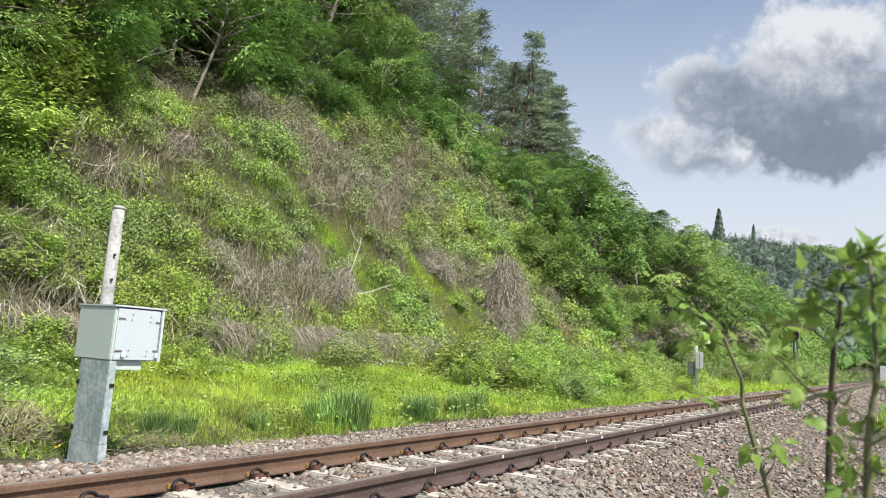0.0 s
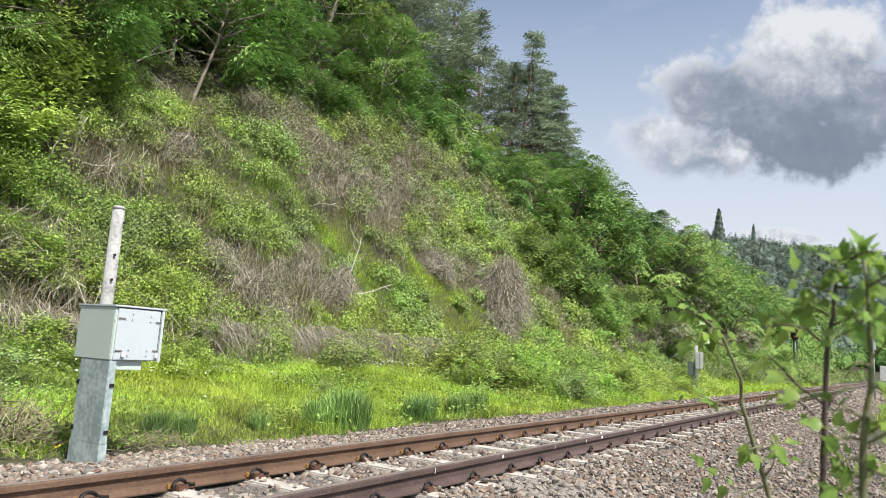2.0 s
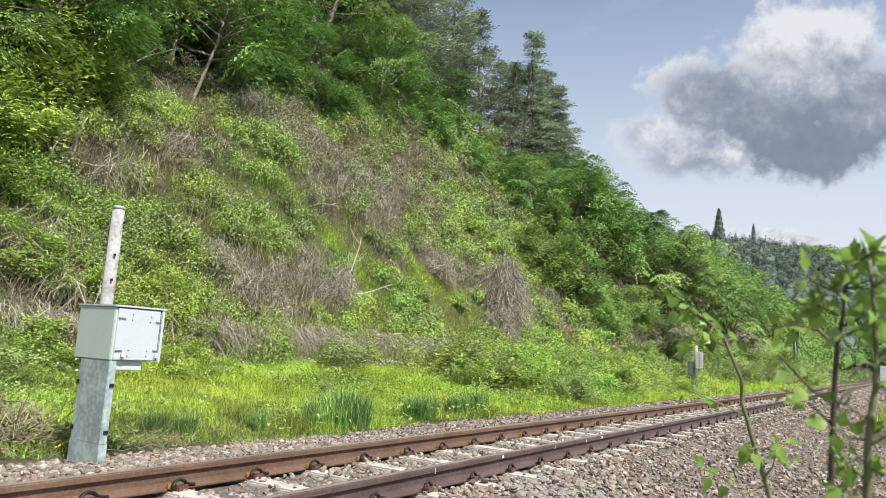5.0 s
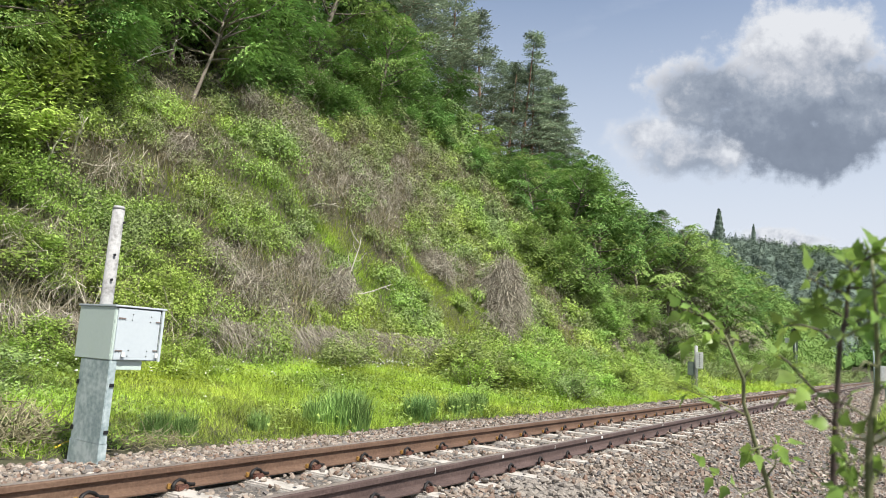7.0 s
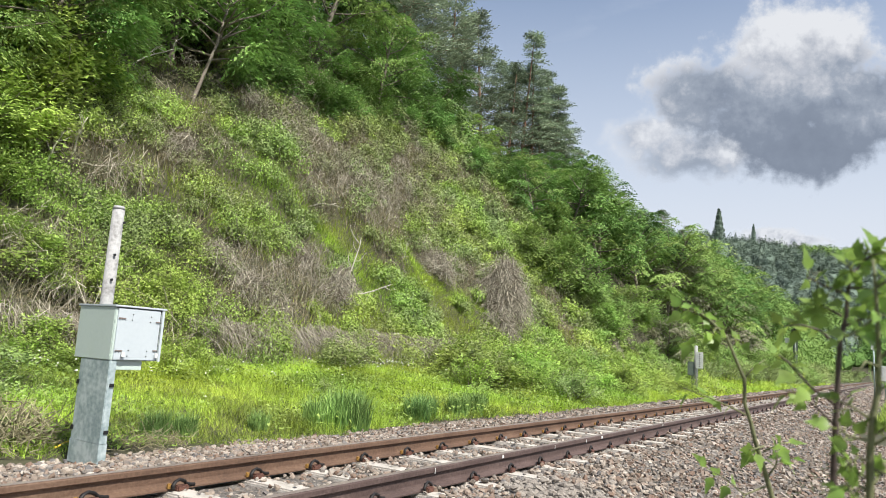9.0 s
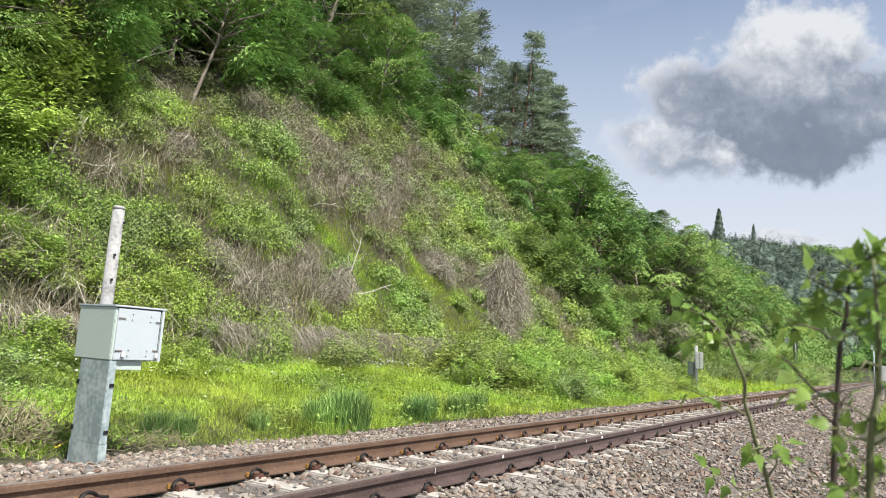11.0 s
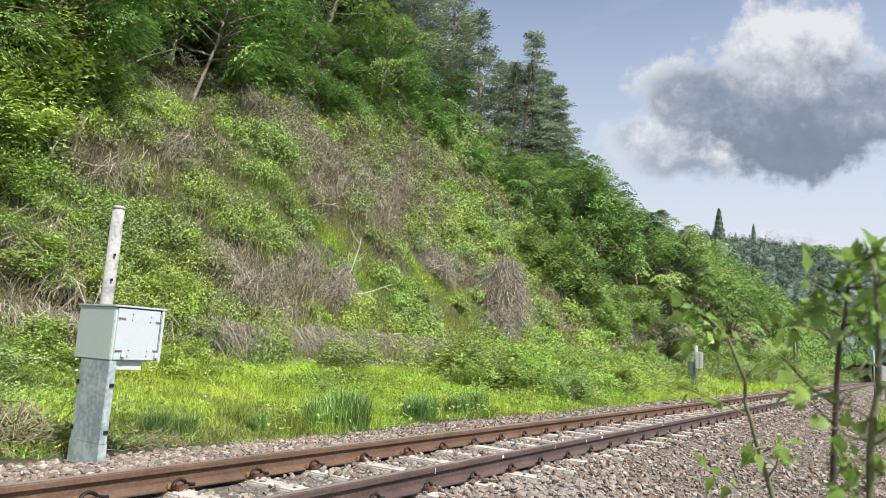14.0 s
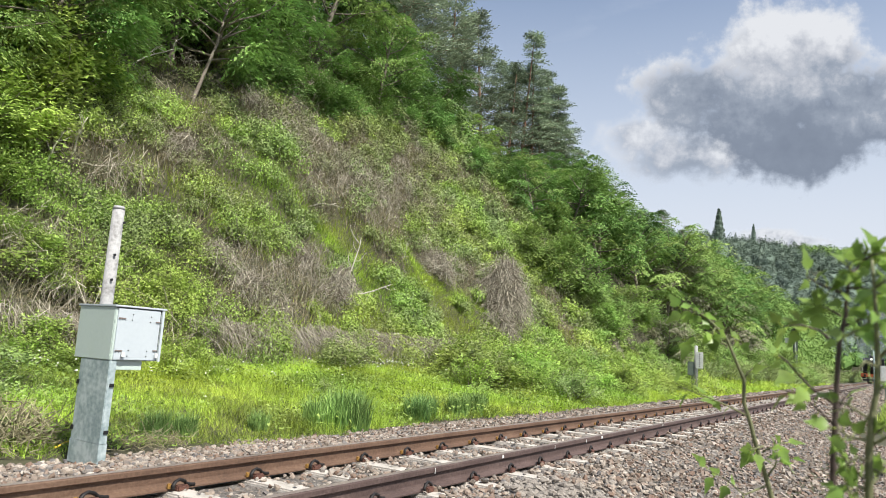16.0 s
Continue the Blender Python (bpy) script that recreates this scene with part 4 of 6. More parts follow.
# thinly leaved, grey-brown trees among the green ones
BUDDING = broadleaf(18, 6.0, 2.8, BUD_LEAF, 120, 0.15, "thinly leaved grey-brown tree among the green woods")
BUDDING.matrix_basis = pose(52.0, 14.0, float(ground_z(52.0, 14.0)) - 0.1)
for k, (x, y, size) in enumerate(((60.0, 15.2, 0.9), (66.0, 13.3, 0.95), (66.6, 17.2, 0.85), (57.9, 11.0, 0.6), (42.0, 11.4, 0.6), (75.0, 12.8, 0.9), (84.0, 18.4, 0.8))):
    copy_thing(BUDDING, pose(x, y, float(ground_z(x, y)) - 0.1, 0, 0, k * 83) @ Matrix.Diagonal((size, size, size, 1)))
# dark undergrowth along the wood's lower edge
UNDER = [shrub(46, 1.7, 1.4, TREE_LEAF, 80, 0.125, "dense green undergrowth bush at the edge of the wood", "undergrowth_bush", "undergrowth along the wood")]
UNDER[0].matrix_basis = pose(16.5, 19.0, float(ground_z(16.5, 19.0)) - 0.15)
for k in range(46):
    x = 1.5 + 34.0 * k / 45
    y = float(wood_edge(x)) + float(tree_rng.uniform(0.0, 1.6))
    if 9.0 < x < 14.5:
        continue
    put(UNDER, x, y, float(tree_rng.uniform(0.6, 1.1)), float(tree_rng.uniform(0, 360)), 0.15)

PINES = [pine(31, 11.0, "tall grey-green pine with a reddish trunk on the ridge"), pine(32, 10.0, "tall grey-green pine with a reddish trunk on the ridge")]
PINE_AT = [(47.0, 29.6, 1.5), (44.0, 30.0, 1.5), (49.0, 29.2, 1.22), (51.0, 28.2, 1.12), (52.5, 27.2, 1.2), (54.0, 27.0, 1.14), (55.6, 26.4, 1.08), (53.0, 29.0, 1.14), (41.5, 31.0, 1.4), (43.0, 32.4, 1.55), (39.5, 31.0, 1.42), (45.4, 31.0, 1.45), (37.5, 31.6, 1.5), (48.4, 31.4, 1.36), (57.0, 25.9, 0.98), (54.6, 26.0, 0.95), (50.4, 27.6, 0.95), (56.2, 27.4, 1.05), (58.0, 26.5, 1.0), (59.5, 25.8, 0.95), (60.2, 25.6, 0.7), (73.6, 23.0, 0.58), (76.2, 21.7, 0.58), (80.0, 21.0, 0.55), (83.0, 20.4, 0.55), (86.2, 19.9, 0.56), (78.0, 22.4, 0.6)]
for t, (x, y, s) in zip(PINES, PINE_AT):
    t.matrix_basis = pose(x, y, float(ground_z(x, y)) - 0.2) @ Matrix.Diagonal((s, s, s, 1))
for k, (x, y, s) in enumerate(PINE_AT[2:]):
    copy_thing(PINES[k % 2], pose(x, y, float(ground_z(x, y)) - 0.2, 0, 0, k * 67) @ Matrix.Diagonal((s, s, s, 1)))
big_cedar = cedar(13.0, "lone dark cedar standing above the far woods")
big_cedar.matrix_basis = pose(150.0, 31.0, 20.5)
copy_thing(big_cedar, pose(296.0, 48.0, float(ground_z(296.0, 48.0)) + 1.0) @ Matrix.Diagonal((0.75, 0.75, 0.75, 1)))

# low bushes
BUSHES = [shrub(41, 1.0, 0.75, SHRUB_BRIGHT, 60, 0.07, "bright green leafy shrub on the meadow"),
          shrub(42, 0.8, 0.85, SHRUB_BRIGHT, 60, 0.07, "bright green leafy shrub on the meadow"),
          shrub(43, 1.1, 0.8, SHRUB_MID, 60, 0.075, "green leafy shrub on the bank")]
BUSH_HOME = [(14.5, 8.6), (17.0, 8.2), (12.2, 10.6)]
for t, (x, y) in zip(BUSHES, BUSH_HOME):
    t.matrix_basis = pose(x, y, float(ground_z(x, y)) - 0.05)
bush_rng = np.random.default_rng(8)
for _ in range(84):
    x = bush_rng.uniform(11.5, 36)
    y = bush_rng.uniform(6.75 + max(0, 15 - x) * 0.45, 11.6)
    if x < 19.5:
        y = min(y, 9.7)
        if x < 13.5 and y > 8.6:
            continue
    if x > 20 and y < 7.2:
        y += 0.6
    if 29.0 < x < 31.5 and y < 8.0:
        continue
    put(BUSHES[:2] if bush_rng.random() < 0.9 else BUSHES[2:], x, y, float(bush_rng.uniform(0.65, 1.2)) * (1.0 if y < 8.5 else 1.2), float(bush_rng.uniform(0, 360)), 0.05)
for _ in range(18):
    x, y = bush_rng.uniform(5.2, 9.2), bush_rng.uniform(10.0, 12.6)
    put(BUSHES[:2], x, y, float(bush_rng.uniform(0.5, 0.85)), float(bush_rng.uniform(0, 360)), 0.05)
for _ in range(26):
    x, y = bush_rng.uniform(2.5, 6.5), bush_rng.uniform(12.2, 16.0)
    put(BUSHES[:2], x, y, float(bush_rng.uniform(0.7, 1.3)), float(bush_rng.uniform(0, 360)), 0.05)
for x, y, k in ((6.9, 15.2, 1.7), (7.5, 15.9, 1.9), (6.2, 14.8, 1.6), (8.3, 16.3, 1.7), (7.0, 16.3, 2.1), (5.6, 14.6, 1.8), (6.2, 15.8, 2.0), (5.0, 14.8, 1.8), (4.4, 14.2, 1.6), (9.0, 16.8, 1.3)):
    put(BUSHES[:2], x, y, k, x * 70, 0.05)
for x, y, k in ((2.3, 7.6, 0.5), (2.8, 7.1, 0.42), (3.2, 7.7, 0.5), (2.6, 8.3, 0.6), (1.9, 8.0, 0.55), (3.0, 6.75, 0.3), (2.2, 6.9, 0.4), (2.6, 7.0, 0.42), (2.9, 7.3, 0.45), (2.4, 7.3, 0.45), (1.9, 7.2, 0.45), (3.3, 7.2, 0.38), (2.1, 6.5, 0.3), (3.6, 8.3, 0.5), (4.3, 9.4, 0.6), (9.4, 8.6, 0.35)):
    put(BUSHES[2:], x, y, k, x * 90, 0.03)
for x, y, k in ((37.0, 8.6, 1.3), (41.0, 9.2, 1.4), (45.0, 8.9, 1.3), (49.0, 8.2, 1.5), (53.0, 9.4, 1.6), (57.0, 8.3, 1.5), (61.0, 9.0, 1.7), (65.0, 8.0, 1.8), (68.0, 8.7, 2.0), (70.5, 7.9, 1.9), (71.0, 9.0, 2.1), (75.0, 8.4, 2.0), (80.0, 8.0, 2.2), (86.0, 8.3, 2.3), (92.0, 8.0, 2.3)):
    put(BUSHES[2:], x, y, k, x * 90, 0.05)
# the rounded thickets at the wood's right-hand foot
THICKET = [shrub(44, 3.2, 2.3, THICKET_LEAF, 90, 0.16, "rounded light green thicket at the foot of the wood", "thicket", "thickets below the wood", 40),
           shrub(45, 2.6, 2.2, THICKET_LEAF, 90, 0.155, "rounded light green thicket at the foot of the wood", "thicket", "thickets below the wood", 40)]
# the last three, beside the line, hide the signal mast from the camera
THICKET_AT = [(33.2, 14.6, 1.0), (36.2, 14.0, 1.0), (30.8, 15.4, 0.75), (39.6, 13.2, 0.9), (34.0, 12.4, 0.7), (43.5, 12.6, 0.9), (47.5, 12.2, 0.9), (38.0, 11.6, 0.6), (52.0, 11.6, 0.9), (57.0, 11.3, 1.0), (42.0, 11.0, 0.6), (63.0, 11.0, 1.0), (36.5, 16.8, 1.0), (70.0, 11.2, 1.1), (78.0, 11.4, 1.2), (64.5, 8.7, 0.8), (68.6, 8.3, 0.98), (74.0, 8.6, 1.1)]
for t, (x, y, s) in zip(THICKET, THICKET_AT):
    t.matrix_basis = pose(x, y, float(ground_z(x, y)) - 0.15)
for k, (x, y, s) in enumerate(THICKET_AT[2:]):
    copy_thing(THICKET[k % 2], pose(x, y, float(ground_z(x, y)) - 0.15, 0, 0, k * 71) @ Matrix.Diagonal((s, s, s, 1)))

# heaps of dead vines
VINES = [vine_mound(51, 0.95, 1.15, "heap of dead grey-brown vines on the bank", 520), vine_mound(52, 1.2, 0.95, "heap of dead grey-brown vines on the bank", 620)]
VINE_AT = [(22.2, 12.3, 1.0, 0), (14.15, 12.8, 0.8, 40), (10.4, 13.3, 0.75, 100), (11.2, 12.8, 0.7, 200), (10.8, 15.7, 0.9, 20), (20.3, 13.8, 0.95, 70), (11.4, 12.2, 0.7, 10), (13.6, 13.7, 0.6, 150), (33.5, 12.2, 1.1, 60), (36.0, 12.9, 1.0, 10)]
for t, (x, y, s, a) in zip(VINES, VINE_AT):
    t.matrix_basis = pose(x, y, float(ground_z(x, y)) - 0.1, 14, 0, a) @ Matrix.Diagonal((s, s, s, 1))
for k, (x, y, s, a) in enumerate(VINE_AT[2:]):
    copy_thing(VINES[(k + 1) % 2], pose(x, y, float(ground_z(x, y)) - 0.1, 30 + 5 * (k % 3), 8 * (k % 2), 0) @ pose(0, 0, 0, 0, 0, a) @ Matrix.Diagonal((s * 1.15, s, s * 0.8, 1)))


def dead_branch(seed, at, length, way, label):
    """A bare, bleached branch with forks."""
    r = np.random.default_rng(seed)
    ob = thing("dead_branch", label, "dead branch", "bleached dead branches", at=pose(*at))
    pts, rr = limb((0, 0, -0.1), way / np.linalg.norm(way), length, 0.026, r, 0.5, 6, 0.1)
    wood = [tube(pts, rr, 5)]
    for k in range(5):
        d = way / np.linalg.norm(way) + r.normal(size=3) * 0.7
        q, qr = limb(pts[2 + k % 4], d / np.linalg.norm(d), length * r.uniform(0.25, 0.5), 0.012, r, 0.6, 4, 0.1)
        wood.append(tube(q, qr, 4))
    v, f = joined(wood)
    piece("forked_wood", v, f, BLEACHED, ob, "", True)


BLEACHED = surface("bleached_wood", [(0.36, 0.33, 0.27), (0.48, 0.45, 0.38), (0.60, 0.57, 0.50)], 0.85, 0, 6.0, 50.0, 0.2, 0.4)
for k, (x, y, up, ln, way) in enumerate(((15.2, 15.2, 0.25, 1.0, (0.7, -0.3, 0.35)), (14.2, 12.6, 0.8, 1.5, (0.1, -0.2, 1.0)), (14.5, 12.6, 0.6, 1.3, (0.9, -0.3, 0.05)), (9.4, 17.6, 0.2, 1.6, (0.6, -0.2, 0.7)), (10.6, 18.0, 0.2, 1.9, (0.8, -0.1, 0.9)), (12.3, 17.2, 0.2, 1.1, (0.8, -0.2, 0.3)), (7.6, 14.6, 0.3, 0.9, (-0.2, -0.3, 1.0)), (6.9, 14.3, 0.3, 0.8, (0.2, -0.3, 1.0)))):
    dead_branch(200 + k, (x, y, float(ground_z(x, y)) + up - 0.2), ln, np.array(way), "pale bleached dead branch sticking out of the bank")

great_heap = vine_mound(57, 2.55, 1.35, "tall dome of dead grey-brown vines over a stump on the bank", 1700)
great_heap.matrix_basis = pose(23.3, 12.75, float(ground_z(23.3, 12.75)) - 0.15, 6, 0, 40)

# ---- the bank's cover ----
def bank_points(n, seed, x0=1.5, x1=46.0, y0=11.3, y1=26.5):
    r = np.random.default_rng(seed)
    x, y = r.uniform(x0, x1, n), r.uniform(y0, y1, n)
    keep = (y < wood_edge(x) + 2.0) & ~((x > 9.9) & (x < 14.4) & (y > 17.5) & (r.random(n) < 0.85))
    x, y = x[keep], y[keep]
    return x, y, ground_z(x, y), r


BROWN = ((7.6, 4.4, 1.0), (8.6, 4.5, 0.9), (10.8, 5.7, 1.1), (10.5, 2.8, 0.9), (11.3, 2.0, 0.8), (13.6, 3.2, 1.0), (18.8, 6.6, 2.0), (19.9, 5.2, 1.6), (16.5, 6.6, 1.6), (14.1, 2.3, 0.8), (20.3, 3.7, 1.0), (22.5, 7.5, 2.0), (16.5, 8.6, 1.6), (5.8, 1.2, 0.8), (24.0, 3.4, 1.2), (12.5, 1.2, 0.7))
FRESH = ((17.0, 2.2, 2.0), (4.0, 3.5, 2.2), (20.0, 2.4, 1.4), (7.1, 5.9, 1.3), (13.0, 0.9, 1.0), (16.0, 3.4, 1.2), (8.6, 2.6, 1.5), (25.5, 6.0, 1.2))


def dryness(x, z):
    """0 in the green, 1 in the dead brown patches of the bank."""
    d = vnoise(x, z, 1.5, 3.3) * 0.6 + vnoise(x, z, 0.55, 8.1) * 0.4
    for cx, cz, w in BROWN:
        d = d + 0.34 * np.exp(-((x - cx) ** 2 + (z - cz) ** 2) / w ** 2)
    for cx, cz, w in FRESH:
        d = d - 0.33 * np.exp(-((x - cx) ** 2 + (z - cz) ** 2) / w ** 2)
    return d


def shell_leaves(cx, cy, cz, radius, count, length, seed):
    """Leaves over small mounds: one mound a centre."""
    r = np.random.default_rng(seed)
    n = len(cx) * count
    d = r.normal(size=(n, 3))
    d[:, 1] -= 0.5
    d[:, 2] = np.abs(d[:, 2]) * 0.9 + 0.1
    d = units(d)
    rad = np.repeat(radius, count) * (1.08 - 0.6 * r.random(n) ** 1.7)
    c = np.stack([np.repeat(cx, count), np.repeat(cy, count), np.repeat(cz, count)], 1) + d * rad[:, None] + r.normal(size=(n, 3)) * (0.22 * np.repeat(radius, count))[:, None]
    ways = d * 0.5 + r.normal(size=(n, 3)) * 0.7 + [0, 0, -0.1]
    ln = np.repeat(length, count) * r.uniform(0.6, 1.4, n)
    return leaves(c, ways, d + r.normal(size=(n, 3)) * 0.4 + [0, 0, 0.5], ln, ln * r.uniform(0.5, 0.8, n), simple=True)


x, y, z, r = bank_points(3900, 61, x1=36.0)
k = vnoise(x, z, 0.8, 5.7) + 0.25 * (r.random(len(x)) - 0.5) > 0.36
x, y, z = x[k], y[k], z[k]
dry = dryness(x, z)
pick = r.random(len(x))
green = dry < 0.61
bright = green & ((x < 7.0) | (pick < 0.35) | (z < 2.2)) & ~((z < 4.0) & (x > 13) & (x < 24) & (pick > 0.55))
mid = green & ~bright & ~((z < 4.0) & (x > 13) & (x < 24) & (pick < 0.75))
mid = mid | (~green & (pick < 0.16))
olive = ~green & (pick > 0.16) & (pick < 0.46)
for name, chosen, mat, lab, ln in (("bright_scrub", bright, SHRUB_BRIGHT, "bright green leafy scrub covering the bank", 0.0035), ("green_scrub", mid, SHRUB_MID, "green leafy scrub covering the bank", 0.0034), ("olive_scrub", olive, SHRUB_OLIVE, "thin olive scrub covering the bank", 0.0030)):
    v, f = shell_leaves(x[chosen], y[chosen], z[chosen] - 0.05, r.uniform(0.2, 0.62, int(chosen.sum())), 430, ln * np.hypot(x, y)[chosen], 62)
    stuff(name, v, f, mat, lab, "scrub")

x, y, z, r = bank_points(230000, 63, x1=36.0)
dry = dryness(x, z) + r.normal(size=len(x)) * 0.08
for name, chosen, mat, lab, hgt in (("bank_lime_grass", (dry < 0.47) & (z < 4.0) & (x > 11) & (x < 25), BANK_LIME, "bright lime grass on the lower bank", 0.24), ("bank_grass", (dry < 0.60) & ~((z < 4.0) & (x > 11) & (x < 25)), MIDGRASS, "green grass growing over the steep bank", 0.32), ("dry_grass", (dry > 0.50), STRAW, "dry straw-coloured grass on the steep bank", 0.45)):
    p = np.stack([x, y, z - 0.03], 1)[chosen]
    v, f = blades(p, hgt * r.uniform(0.5, 1.3, len(p)), 0.017, 1.1, True)
    stuff(name, v, f, mat, lab, "grass")
r = np.random.default_rng(65)
x, y = r.uniform(10.5, 25.5, 42000), r.uniform(11.7, 15.2, 42000)
z = ground_z(x, y)
k = dryness(x, z) + r.normal(size=len(x)) * 0.1 < 0.50
v, f = blades(np.stack([x, y, z - 0.03], 1)[k], 0.24 * r.uniform(0.5, 1.3, int(k.sum())), 0.015, 1.1, True)
stuff("lower_bank_grass", v, f, BANK_LIME, "fresh green grass hanging over the lower bank", "grass")
x, y, z, r = bank_points(52000, 64)
dry = dryness(x, z)
k = dry > r.uniform(0.40, 0.84, len(x))
p = np.stack([x, y, z], 1)[k]
q = p + np.stack([r.normal(size=len(p)) * 0.3, r.uniform(-0.5, 0.0, len(p)), r.uniform(-0.8, 0.8, len(p))], 1)
v, f = strands(p + [0, -0.18, 0.2], q, 0.14, r.uniform(0.003, 0.008, len(p)))
stuff("dry_stems", v, f, TWIG, "tangle of dry grey-brown stems over the bank", "dry stems")

# bundles of dead stems that hang down the bank
x, y, z, r = bank_points(900, 67)
k = (dryness(x, z) > 0.66) & (x < 27)
x, y, z = x[k][:80], y[k][:80], z[k][:80]
n, each = len(x) * 26, 26
size = np.repeat(r.uniform(0.5, 1.15, len(x)), each)
c = np.repeat(np.stack([x, y - 0.25, z + 0.35], 1), each, 0)
top = c + r.normal(size=(n, 3)) * np.stack([0.22 * size, 0.08 * size, 0.15 * size], 1)
foot = top + np.stack([r.normal(size=n) * 0.42, -r.uniform(0.05, 0.3, n), -r.uniform(0.1, 1.0, n)], 1) * size[:, None]
v, f = strands(top, foot, 0.13, r.uniform(0.003, 0.008, n))
stuff("hanging_stems", v, f, TWIG, "bundles of dead pale stems hanging down the bank", "dry stems")

# dead grass hanging over the cut ledge at the foot of the bank
r = np.random.default_rng(66)
n = 5200
x = np.concatenate([r.uniform(8.8, 20.5, 4300), r.uniform(2.5, 6.8, 900)])
top = np.stack([x, 11.75 + r.normal(size=n) * 0.12, ground_z(x, np.full(n, 11.85)) + r.uniform(-0.05, 0.25, n) * (0.5 + vnoise(x, x, 0.8))], 1)
foot = top + np.stack([r.normal(size=n) * 0.2, -r.uniform(0.1, 0.6, n), -r.uniform(0.15, 0.8, n)], 1)
v, f = strands(top, foot, 0.09, r.uniform(0.002, 0.007, n))
stuff("hanging_dead_grass", v, f, TWIG, "dead grey-brown grass hanging over the ledge of the bank", "dead grass")

# ---- the meadow ----
r = np.random.default_rng(71)
n = 240000
x, y = 2.0 + 50 * r.random(n) ** 1.9, r.uniform(6.0, 11.6, n)
keep = (y > 6.0 + vnoise(x, x, 0.7) * 0.5 + 0.25 * (x < 4.6)) & ~((x < 5.0) & (y < 7.0) & (r.random(n) < 0.6))
x, y = x[keep], y[keep]
tall = 0.09 + 0.18 * vnoise(x, y, 0.9, 2.2) * vnoise(x, y, 2.7, 7.2) * 1.6
shade_patch = vnoise(x, y, 1.1, 5.5) + r.normal(size=len(x)) * 0.12
p = np.stack([x, y, ground_z(x, y) - 0.02], 1)
for name, chosen, mat, lab in (("meadow_grass", shade_patch < 0.66, LIME, "lush lime-green meadow grass beside the track"), ("meadow_dark_grass", shade_patch >= 0.66, MIDGRASS, "darker green meadow grass beside the track")):
    v, f = blades(p[chosen], tall[chosen] * r.uniform(0.7, 1.4, int(chosen.sum())), 0.0072 + 0.0005 * x[chosen], 1.0, True)
    stuff(name, v, f, mat, lab, "grass")


r = np.random.default_rng(72)
n = 30000
x, y = 2.0 + 34 * r.random(n) ** 1.6, r.uniform(6.2, 11.6, n)
keep = vnoise(x, y, 0.8, 1.5) * 0.6 + vnoise(x, y, 0.3, 3.5) * 0.4 > 0.45
x, y = x[keep], y[keep]
n = len(x)
c = np.stack([x, y, ground_z(x, y) + r.uniform(0.05, 0.26, n)], 1)
ln = r.uniform(0.035, 0.075, n) + 0.001 * x
v, f = leaves(c, r.normal(size=(n, 3)) * [1, 1, 0.4], r.normal(size=(n, 3)) * 0.4 + [0, -0.2, 1], ln, ln * 0.6, simple=True)
stuff("meadow_herbs", v, f, SHRUB_BRIGHT, "low bright leafy herbs among the meadow grass", "herbs")
n = 14000
x, y = r.uniform(28, 85, n), r.uniform(6.1, 12.0, n)
v, f = blades(np.stack([x, y, ground_z(x, y) - 0.03], 1), r.uniform(0.15, 0.45, n), 0.05, 0.9, True)
stuff("distant_meadow_grass", v, f, LIME, "bright green grass along the line farther on", "grass")


def rush_tuft(seed, n, radius, height):
    rr = np.random.default_rng(seed)
    ob = thing("rush_tuft", "tall blue-green rush tuft at the meadow's edge", "rushes", "rush tufts along the track")
    a, d = rr.uniform(0, 6.283, n), radius * np.sqrt(rr.random(n))
    v, f = blades(np.stack([np.cos(a) * d, np.sin(a) * d, np.full(n, -0.03)], 1), height * rr.uniform(0.35, 1.1, n), 0.012, 0.5)
    piece("grass_clump", v, f, BLUEGRASS, ob)
    return ob


tuft = rush_tuft(81, 650, 0.28, 0.66)
tuft.matrix_basis = pose(7.6, 6.55, float(ground_z(7.6, 6.55)))
for x, y, s in ((7.85, 6.7, 0.95), (7.3, 6.7, 0.8), (7.75, 6.5, 0.9), (4.9, 6.9, 0.55), (6.3, 6.8, 0.45), (9.5, 6.6, 0.75), (9.95, 6.75, 0.7), (10.9, 6.7, 0.72), (11.4, 6.7, 0.8), (5.2, 6.8, 0.5), (12.0, 6.9, 0.6)):
    copy_thing(tuft, pose(x, y, float(ground_z(x, y)), 0, 0, x * 50) @ Matrix.Diagonal((s, s, s, 1)))

r = np.random.default_rng(83)
n = 150
x, y = np.concatenate([r.normal(13.6, 0.9, 90), r.normal(4.6, 0.6, 30), r.normal(8.2, 1.2, 30)]), np.concatenate([r.normal(10.6, 0.4, 90), r.normal(9.6, 0.6, 30), r.normal(9.6, 0.7, 30)])
c = np.stack([x, y, ground_z(x, y) + r.uniform(0.18, 0.32, n)], 1)
v, f = leaves(np.repeat(c, 2, 0), r.normal(size=(2 * n, 3)), r.normal(size=(2 * n, 3)) * 0.4 + [0, -0.4, 1], 0.034, 0.03)
stuff("white_flowers", v, f, PETAL, "small white flowers in the meadow grass", "flowers")
r = np.random.default_rng(84)
n, left = 620, 460
c = np.stack([np.concatenate([r.normal(3.38, 0.2, left), r.normal(4.6, 0.25, n - left)]), np.concatenate([r.normal(6.95, 0.2, left), r.normal(6.55, 0.14, n - left)])], 1)
p = np.stack([c[:, 0], c[:, 1], ground_z(c[:, 0], c[:, 1]) + 0.02], 1)
heap = np.arange(n) < left
p[:, 2] += np.where(heap, r.uniform(0.0, 0.2, n), 0.0)
